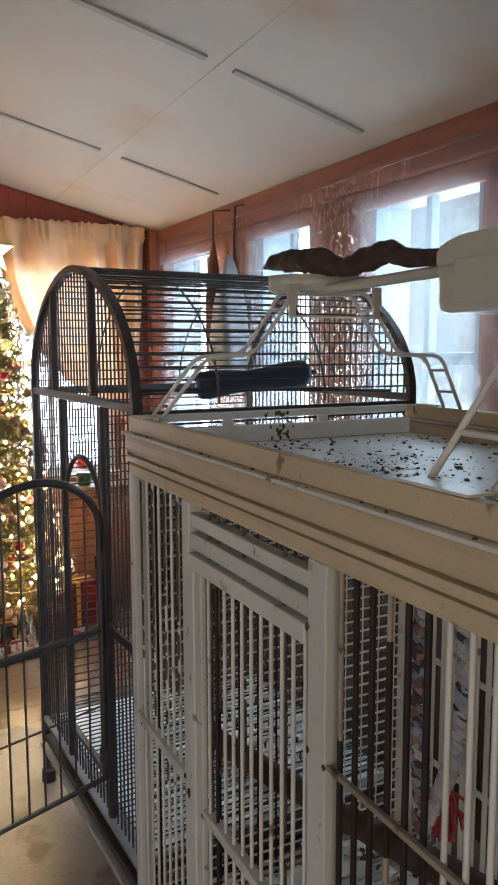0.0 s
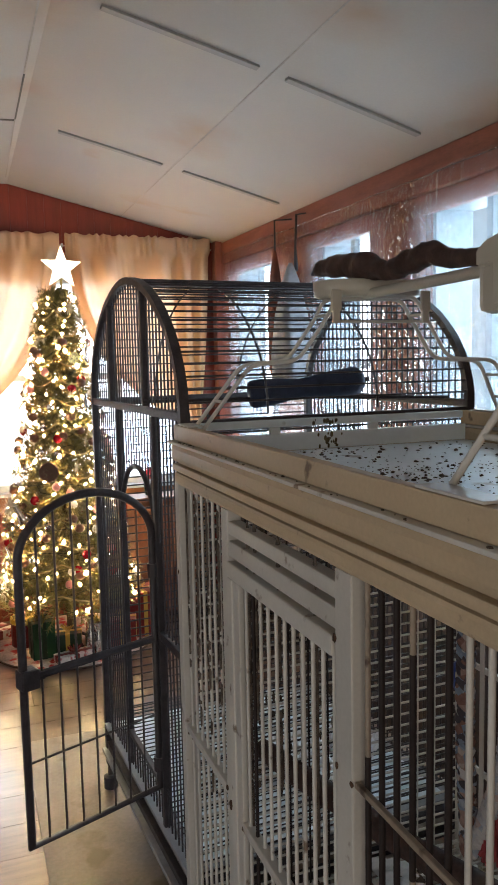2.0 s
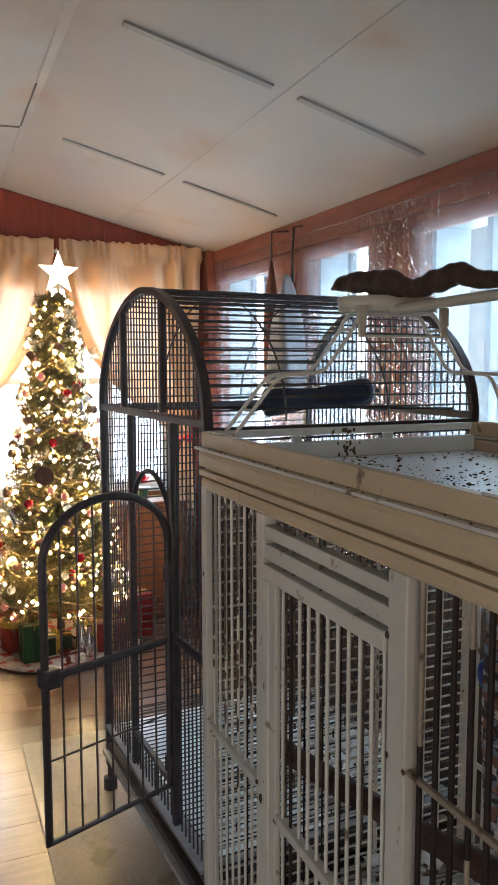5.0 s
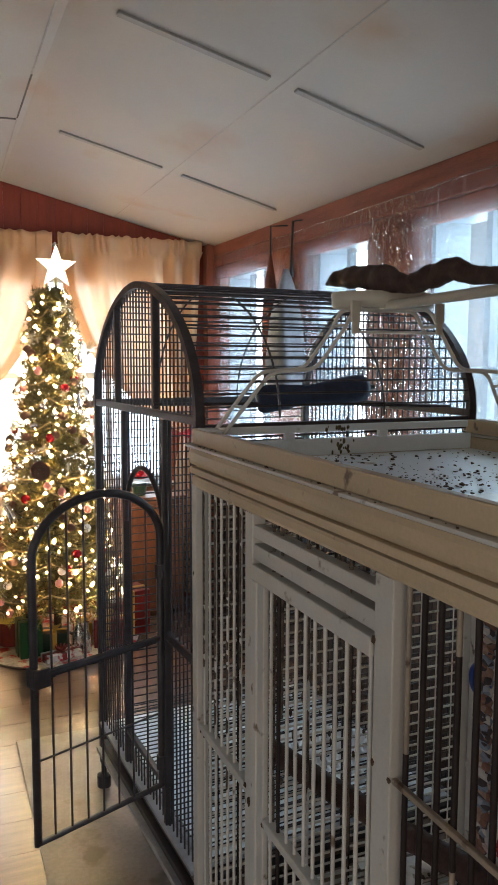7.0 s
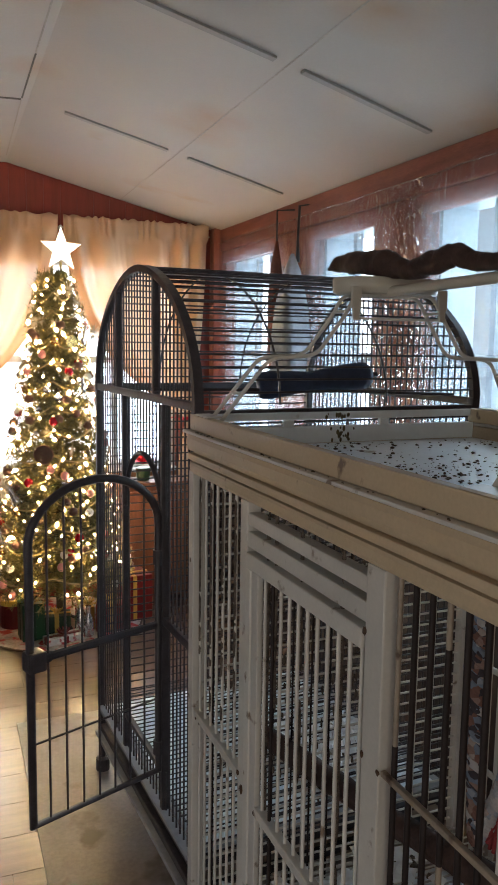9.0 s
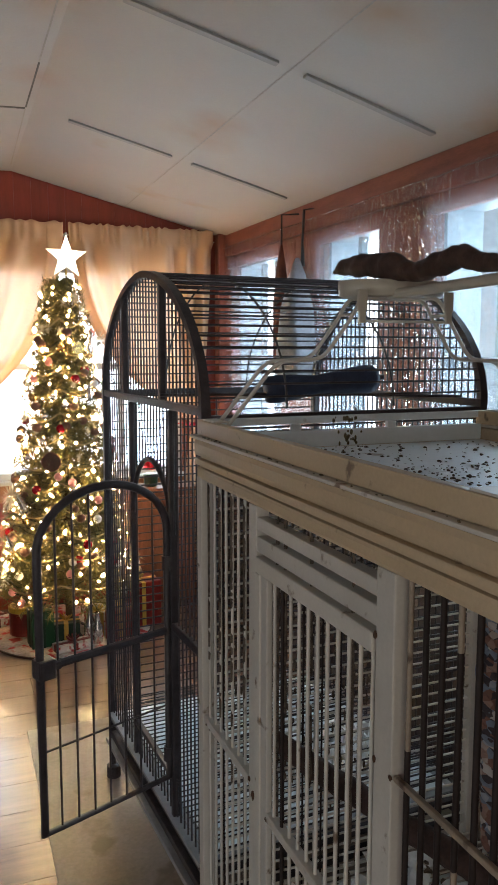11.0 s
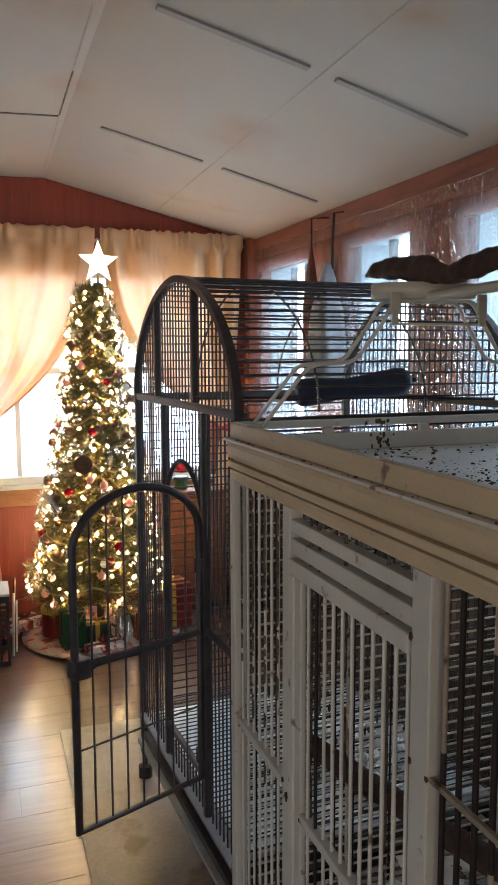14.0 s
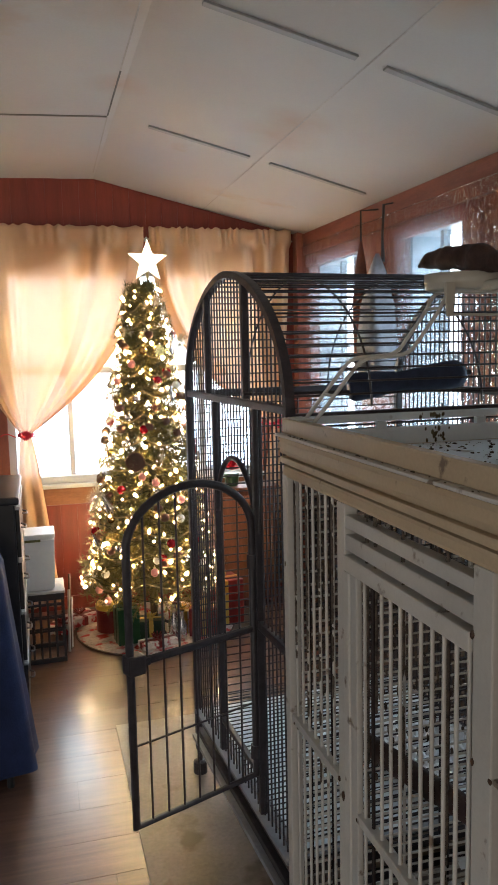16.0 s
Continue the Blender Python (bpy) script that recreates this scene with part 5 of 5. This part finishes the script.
def gift(x, y, rz, size, mat, ribbon, label, z=0.02):
    g = thing("gift_box", label, "present", pose(x, y, z, 0, 0, rz), "presents under the tree")
    sx, sy, sz = size
    part("box", box((-sx / 2, -sy / 2, 0), (sx / 2, sy / 2, sz), 0.004), mat, g)
    part("ribbon", box((-0.012, -sy / 2 - 0.002, -0.0005), (0.012, sy / 2 + 0.002, sz + 0.002), 0.001), ribbon, g)
    part("ribbon", box((-sx / 2 - 0.0025, -0.012, -0.0008), (sx / 2 + 0.0025, 0.012, sz + 0.003), 0.001), ribbon, g)
    bm = bmesh.new()
    for i in range(10):
        a = math.tau * i / 10
        tube([(0, 0, sz + 0.004), (0.035 * math.cos(a), 0.035 * math.sin(a), sz + 0.03), (0.012 * math.cos(a), 0.012 * math.sin(a), sz + 0.008)], 0.004, 5, bm)
    part("bow", bm, ribbon, g)
    return g


GREEN = material("green_wrap", (0.010, 0.055, 0.022), 0.35, var=0.2)
DGREEN = material("dark_green_wrap", (0.010, 0.030, 0.016), 0.4, var=0.3)
REDW = material("red_wrap", (0.17, 0.016, 0.016), 0.4, var=0.25)
PATT = material("patterned_wrap", (0.62, 0.58, 0.55), 0.5, var=0.2, dirt=(0.38, 0.03, 0.04), dirt_at=0.50, dirt_scale=24)
GOLD = material("gold_ribbon", (0.55, 0.36, 0.09), 0.35, metal=0.5)
gift(0.405, 4.20, 8, (0.12, 0.12, 0.20), GREEN, DGREEN, "bright green wrapped gift box standing on the tree skirt")
gift(0.545, 4.24, -6, (0.15, 0.12, 0.105), DGREEN, GOLD, "dark green wrapped gift box beside the green one")
gift(0.56, 4.09, 15, (0.20, 0.09, 0.035), PATT, REDW, "flat red and white patterned gift at the skirt's edge")
gift(0.17, 4.60, 30, (0.20, 0.14, 0.05), PATT, REDW, "crumpled red and white wrapped gift near the wall")
gift(0.06, 4.47, -20, (0.13, 0.10, 0.05), PATT, REDW, "small patterned gift beside the crate")
gift(0.72, 4.25, 20, (0.11, 0.10, 0.13), PATT, GOLD, "red and white patterned gift box")
gift(0.84, 4.20, -12, (0.16, 0.13, 0.16), REDW, GOLD, "red wrapped gift box behind the dark cage")
gift(0.98, 4.36, 10, (0.22, 0.18, 0.26), REDW, GOLD, "tall red wrapped gift box near the corner")
tin_ob = thing("round_tin", "red round tin with a yellow lid under the tree", "tin", pose(0.335, 4.42, 0.02))
part("body", lathe([(0.075, 0.0), (0.078, 0.004), (0.078, 0.13), (0.074, 0.132)], 28), REDW, tin_ob, smooth=False)
part("lid", lathe([(0.080, 0.1325), (0.082, 0.136), (0.082, 0.160), (0.076, 0.165), (0.01, 0.167)], 28), material("yellow_lid", (0.55, 0.36, 0.06), 0.4), tin_ob, "yellow tin lid")
for x, y, s in ((0.665, 4.16, 1.0), (0.70, 4.12, 0.85)):
    ob = finish("wrapped_bottle", lathe([(0.03 * s, 0.0), (0.034 * s, 0.005), (0.034 * s, 0.10 * s), (0.016 * s, 0.14 * s), (0.014 * s, 0.19 * s), (0.02 * s, 0.20 * s)], 16), KINDS[1][1].materials[0], smooth=True)
    ob.matrix_world = pose(x, y, 0.02)
    tagged(ob, "silver foil-wrapped bottle standing under the tree", "bottle")

# ---- furniture by the window ----
BLACK = material("black_paint", (0.018, 0.018, 0.022), 0.35, var=0.3, scale=8)
GREYW = material("pale_edge_grey", (0.45, 0.46, 0.48), 0.5, var=0.25, scale=12)
dresser = thing("dresser", "black painted chest of drawers with pale drawer edges, worn and window-lit", "dresser", pose(-0.125, 3.36, 0))
part("carcass", box((-0.46, 0, 0.04), (0, 0.64, 0.985), 0.006), BLACK, dresser)
part("top", box((-0.48, -0.02, 0.9855), (0.02, 0.66, 1.02), 0.012), BLACK, dresser)
for i in range(4):
    z = 0.07 + i * 0.228
    d = part("drawer", box((0.0005, 0.02, z), (0.018, 0.62, z + 0.205), 0.004), BLACK, dresser)
    # edge colour holds both wear and the window's reflection
    part("drawer_edge", box((0.003, 0.018, z + 0.206), (0.021, 0.622, z + 0.218), 0.002), GREYW, d, "worn drawer edge, paler for window reflection")
    for yy in (0.16, 0.48):
        part("handle", tube(rounded([(0.018, yy - 0.04, z + 0.11), (0.04, yy - 0.03, z + 0.105), (0.04, yy + 0.03, z + 0.105), (0.018, yy + 0.04, z + 0.11)], 0.012), 0.004, 6), material("pewter", (0.2, 0.2, 0.21), 0.4, metal=0.8), d, "dark metal pull")
for yy in (0.03, 0.58):
    for xx in (-0.43, -0.05):
        part("foot", box((xx, yy, 0.001), (xx + 0.035, yy + 0.035, 0.0395), 0.004), BLACK, dresser)

crate = thing("lattice_crate", "black plastic lattice crate on the floor", "crate", pose(-0.14, 4.06, 0))
CR = (0.215, 0.24, 0.375)
for z0, z1 in ((0.002, 0.03), (0.34, CR[2])):
    for lo, hi in (((0, 0, z0), (CR[0], 0.008, z1)), ((0, CR[1] - 0.008, z0), (CR[0], CR[1], z1)), ((0, 0.0085, z0), (0.008, CR[1] - 0.0085, z1)), ((CR[0] - 0.008, 0.0085, z0), (CR[0], CR[1] - 0.0085, z1))):
        part("band", box(lo, hi, 0.002), BLACK, crate)
for i in range(6):
    x = 0.004 + i * (CR[0] - 0.018) / 5
    for y in (0.001, CR[1] - 0.007):
        part("slat", box((x, y, 0.0305), (x + 0.012, y + 0.006, 0.3395), 0.001), BLACK, crate)
    y = 0.012 + i * (CR[1] - 0.036) / 5
    for x2 in (0.001, CR[0] - 0.007):
        part("slat", box((x2, y, 0.0305), (x2 + 0.006, y + 0.012, 0.3395), 0.001), BLACK, crate)
for z in (0.10, 0.17, 0.24, 0.31):
    for y in (0.002, CR[1] - 0.006):
        part("slat", box((0.0085, y, z), (CR[0] - 0.0085, y + 0.004, z + 0.012), 0.001), BLACK, crate)
    for x2 in (0.002, CR[0] - 0.006):
        part("slat", box((x2, 0.009, z), (x2 + 0.004, CR[1] - 0.009, z + 0.012), 0.001), BLACK, crate)
part("lid", box((-0.004, -0.004, CR[2]), (CR[0] + 0.004, CR[1] + 0.004, CR[2] + 0.014), 0.004), GREYW, crate, "pale grey lid")
bucket = thing("plastic_bin", "white translucent plastic bin with a slotted lid on the crate", "storage bin", pose(-0.135, 4.075, 0.390))
BINW = material("white_bin", (0.70, 0.75, 0.82), 0.35, var=0.06, bump=0.02)
bm = bmesh.new()
lo = [bm.verts.new(c) for c in ((0.010, 0.010, 0), (0.165, 0.010, 0), (0.165, 0.190, 0), (0.010, 0.190, 0))]
hi = [bm.verts.new(c) for c in ((0, 0, 0.275), (0.175, 0, 0.275), (0.175, 0.20, 0.275), (0, 0.20, 0.275))]
bm.faces.new(lo[::-1])
bm.faces.new(hi)
for i in range(4):
    bm.faces.new((lo[i], lo[(i + 1) % 4], hi[(i + 1) % 4], hi[i]))
bmesh.ops.bevel(bm, geom=bm.edges[:], offset=0.008, segments=2, affect="EDGES")
part("body", bm, BINW, bucket)
part("lid", box((-0.004, -0.004, 0.2755), (0.179, 0.204, 0.300), 0.008), BINW, bucket)
part("slot", box((0.005, -0.0065, 0.262), (0.105, -0.0005, 0.274), 0.001), material("olive_slot", (0.12, 0.14, 0.06), 0.6), bucket, "dull olive slot label")
for i, (x, h, c) in enumerate(((0.092, 0.34, GREYW), (0.10, 0.42, BARK), (0.108, 0.28, BINW))):
    ob = tagged(finish("wooden_stake", tube([(x, 4.20 + 0.03 * i, 0.002), (x + 0.01, 4.22 + 0.03 * i, h)], 0.007, 8), c), "thin stake leaning behind the crate", "stake")

# navy blanket over a chair
chair = thing("draped_chair", "chair draped with a navy blue blanket", "chair", pose(-0.40, 3.02, 0))
NAVYC = material("navy_blanket", (0.012, 0.020, 0.065), 0.95, var=0.3, scale=10, fine=150, bump=0.5)
bm = bmesh.new()
rings = []
for z, w, d in ((0.06, 0.315, 0.20), (0.20, 0.300, 0.19), (0.45, 0.273, 0.17), (0.70, 0.248, 0.155), (0.82, 0.236, 0.14), (0.865, 0.220, 0.12), (0.885, 0.18, 0.08)):
    ring = []
    for i in range(56):
        a = math.tau * i / 56
        c, s = math.cos(a), math.sin(a)
        k = (abs(c) ** 5 + abs(s) ** 5) ** (-1 / 5)
        f = 1 + 0.035 * math.sin(a * 9 + z * 2) * (1 - z) + 0.01 * noise.noise((a * 3, z * 6, 0))
        ring.append(bm.verts.new((w * c * k * f, d * s * k * f, z + 0.012 * math.sin(a * 5) * (z < 0.1))))
    rings.append(ring)
for a, b in zip(rings, rings[1:]):
    for i in range(56):
        bm.faces.new((a[i], a[(i + 1) % 56], b[(i + 1) % 56], b[i]))
bm.faces.new(rings[-1])
part("blanket", bm, NAVYC, chair, smooth=True)
for sx in (-0.24, 0.22):
    for sy in (-0.12, 0.10):
        part("leg", tube([(sx, sy, 0.002), (sx, sy, 0.5)], 0.014, 8), BLACK, chair)

# ---- plastic sheeting over the side wall ----
def film_material():
    m = bpy.data.materials.new("clear_plastic_film")
    m.use_nodes = True
    nt = m.node_tree
    nt.nodes.remove(nt.nodes["Principled BSDF"])
    N, L = nt.nodes, nt.links
    tr, gl, df, m1, m2, fr, bp, nz, geo, mp = (N.new(k) for k in ("ShaderNodeBsdfTransparent", "ShaderNodeBsdfGlossy", "ShaderNodeBsdfTranslucent", "ShaderNodeMixShader", "ShaderNodeMixShader", "ShaderNodeFresnel", "ShaderNodeBump", "ShaderNodeTexNoise", "ShaderNodeNewGeometry", "ShaderNodeMapping"))
    mp.inputs["Scale"].default_value = (1, 1.0, 0.5)
    L.new(geo.outputs["Position"], mp.inputs[0])
    L.new(mp.outputs[0], nz.inputs["Vector"])
    nz.inputs["Scale"].default_value, nz.inputs["Detail"].default_value, nz.inputs["Distortion"].default_value = 16, 5, 0.8
    bp.inputs["Strength"].default_value, bp.inputs["Distance"].default_value = 0.9, 0.02
    L.new(nz.outputs[0], bp.inputs["Height"])
    gl.inputs["Roughness"].default_value = 0.06
    gl.inputs["Color"].default_value = (1, 1, 1, 1)
    df.inputs["Color"].default_value = (0.62, 0.66, 0.72, 1)
    vo, b2 = N.new("ShaderNodeTexVoronoi"), N.new("ShaderNodeBump")
    vo.inputs["Scale"].default_value = 42
    L.new(mp.outputs[0], vo.inputs["Vector"])
    b2.inputs["Strength"].default_value, b2.inputs["Distance"].default_value = 0.8, 0.02
    L.new(vo.outputs["Distance"], b2.inputs["Height"])
    L.new(bp.outputs[0], b2.inputs["Normal"])
    # crumpled hard over the post, smoother over the windows
    sep, ab, mr = N.new("ShaderNodeSeparateXYZ"), N.new("ShaderNodeMath"), N.new("ShaderNodeMapRange")
    L.new(geo.outputs["Position"], sep.inputs[0])
    sm = N.new("ShaderNodeMath")
    sm.operation = "SUBTRACT"
    sm.inputs[1].default_value = 2.66
    L.new(sep.outputs["Y"], sm.inputs[0])
    ab.operation = "ABSOLUTE"
    L.new(sm.outputs[0], ab.inputs[0])
    mr.inputs["From Min"].default_value, mr.inputs["From Max"].default_value = 0.05, 0.55
    mr.inputs["To Min"].default_value, mr.inputs["To Max"].default_value = 0.8, 0.05
    L.new(ab.outputs[0], mr.inputs[0])
    L.new(mr.outputs[0], b2.inputs["Strength"])
    bp = b2
    L.new(bp.outputs[0], gl.inputs["Normal"])
    fr.inputs["IOR"].default_value = 1.5
    L.new(bp.outputs[0], fr.inputs["Normal"])
    m1.inputs[0].default_value = 0.16
    L.new(tr.outputs[0], m1.inputs[1])
    L.new(df.outputs[0], m1.inputs[2])
    L.new(fr.outputs[0], m2.inputs[0])
    L.new(m1.outputs[0], m2.inputs[1])
    L.new(gl.outputs[0], m2.inputs[2])
    L.new(m2.outputs[0], N["Material Output"].inputs[0])
    return m


FILM = film_material()
bm = bmesh.new()
rows, cols = 70, 260
grid = []
for j in range(rows + 1):
    zq = j / rows
    ring = []
    for i in range(cols + 1):
        y = 1.45 + (4.82 - 1.45) * i / cols
        z = 0.75 + (2.268 - 0.011 * (4.9 - y) - 0.75) * zq
        k = math.sin(math.pi * j / rows)
        d = 0.012 * k * noise.noise((y * 3.5, z * 1.4, 2.0)) + 0.009 * noise.noise((y * 11, z * 5, 5.0)) * (0.4 + 0.6 * k)
        d += 0.024 * math.exp(-((y - 2.66) / 0.16) ** 2) * (noise.noise((y * 38, z * 18, 3.0)) + 0.5 * noise.noise((y * 80, z * 40, 7.0)))
        sag = 0.03 * math.sin((y - 1.45) * 2.8) * (1 if j == rows else 0) * 0.4
        ring.append(bm.verts.new((XR - 0.062 + d, y, z + sag)))
    grid.append(ring)
for a, b in zip(grid, grid[1:]):
    for i in range(cols):
        bm.faces.new((a[i], b[i], b[i + 1], a[i + 1]))
film = finish("plastic_sheeting", bm, FILM, smooth=True)
tagged(film, "wrinkled clear plastic sheeting stapled over the windows", "plastic sheet")
film.visible_shadow = False
hem = [(XR - 0.064 + 0.004 * math.sin(i * 1.7), 1.46 + 0.084 * i, 2.264 - 0.011 * (3.44 - 0.084 * i) + 0.002 * math.sin(i * 0.9)) for i in range(41)]
part("tape_hem", tube(hem, 0.002, 6), FILM, film, "clear tape along the sheet's top edge", smooth=True)

# umbrella and cloth bag hanging on hooks under the eave
hang1 = thing("folded_umbrella", "folded rust-red umbrella hanging from a hook", "umbrella")
UMB = material("rust_fabric", (0.15, 0.045, 0.028), 0.8, var=0.3, scale=14)
bm = lathe([(0.006, 0.0), (0.024, -0.12), (0.038, -0.30), (0.036, -0.48), (0.035, -0.60), (0.012, -0.66)], 14)
for v in bm.verts:
    a = math.atan2(v.co.y, v.co.x)
    v.co.x *= 1 + 0.18 * math.sin(a * 5)
    v.co.y *= 1 + 0.18 * math.sin(a * 5)
bm.transform(pose(XR - 0.145, 3.70, 2.14))
part("canopy", bm, UMB, hang1, smooth=True)
part("handle", tube([(XR - 0.145, 3.70, 2.13), (XR - 0.145, 3.70, 2.29), (XR - 0.05, 3.70, 2.30)], 0.005, 6), BLACK, hang1)
hang2 = thing("hanging_strap", "black strap and grey cloth hanging from a hook", "strap")
part("strap", tube([(XR - 0.05, 3.53, 2.30), (XR - 0.10, 3.53, 2.29), (XR - 0.105, 3.535, 2.14), (XR - 0.105, 3.53, 2.02)], [0.004, 0.007, 0.006, 0.011], 8), BLACK, hang2)
bm = lathe([(0.010, 0.0), (0.040, -0.08), (0.072, -0.25), (0.085, -0.45), (0.080, -0.60)], 16)
for v in bm.verts:
    a = math.atan2(v.co.y, v.co.x)
    v.co.x *= 1 + 0.22 * math.sin(a * 4 + v.co.z * 6)
    v.co.y *= 1 + 0.22 * math.sin(a * 4 + v.co.z * 6)
bm.transform(pose(XR - 0.13, 3.54, 2.06))
part("cloth", bm, material("grey_cloth", (0.28, 0.275, 0.30), 0.9, var=0.25), hang2, smooth=True)

# dark wooden cabinet in the corner behind the dark cage
cab = thing("side_cabinet", "small dark brown wooden cabinet in the corner", "cabinet", pose(1.02, 4.62, 0))
CABW = material("cabinet_wood", (0.14, 0.055, 0.03), 0.45, var=0.35, scale=4, fine=40, stretch=(6, 6, 0.8))
part("body", box((0, 0, 0.03), (0.40, 0.22, 0.74), 0.006), CABW, cab)
part("top", box((-0.015, -0.02, 0.7405), (0.415, 0.225, 0.765), 0.006), CABW, cab)
part("door", box((0.015, -0.016, 0.06), (0.385, -0.0005, 0.71), 0.004), CABW, cab)
for x in (0.01, 0.36):
    part("foot", box((x, 0.02, 0.001), (x + 0.03, 0.2, 0.0295), 0.003), CABW, cab)
poin = thing("red_flower", "red fabric poinsettia standing on the cabinet", "artificial flower", pose(1.15, 4.70, 0.766))
bm = bmesh.new()
rng = random.Random(5)
for i in range(26):
    a, t = rng.uniform(0, math.tau), rng.uniform(0.1, 1.1)
    d = Vector((math.cos(a) * math.cos(t), math.sin(a) * math.cos(t), math.sin(t)))
    s = d.cross(Vector((0, 0, 1))).normalized() * 0.022
    c = Vector((0, 0, 0.10))
    vs = [bm.verts.new(c), bm.verts.new(c + d * 0.045 + s), bm.verts.new(c + d * 0.10), bm.verts.new(c + d * 0.045 - s)]
    bm.faces.new(vs)
part("petals", bm, RIBBON, poin)
part("pot", lathe([(0.035, 0.0), (0.04, 0.004), (0.048, 0.075), (0.044, 0.08)], 18), DGREEN, poin)

# ---- laminate planks ----
pl = box((0.0004, 0.0004, -0.0055), (1.1996, 0.1896, 0.0), 0.0006)
plank_mesh = bpy.data.meshes.new("plank")
pl.to_mesh(plank_mesh)
pl.free()
plank_mesh.materials.append(PLANK)
for j in range(int((YF - 0.2) / 0.19) + 1):
    for i in range(3):
        x = -1.55 + 1.2 * i - (j * 0.43) % 1.2
        y = 0.2 + 0.19 * j
        if x > 1.5 or y + 0.19 > YF + 0.1:
            continue
        ob = new("plank", plank_mesh)
        ob.parent = floor
        ob.matrix_local = pose(x, y, 0)
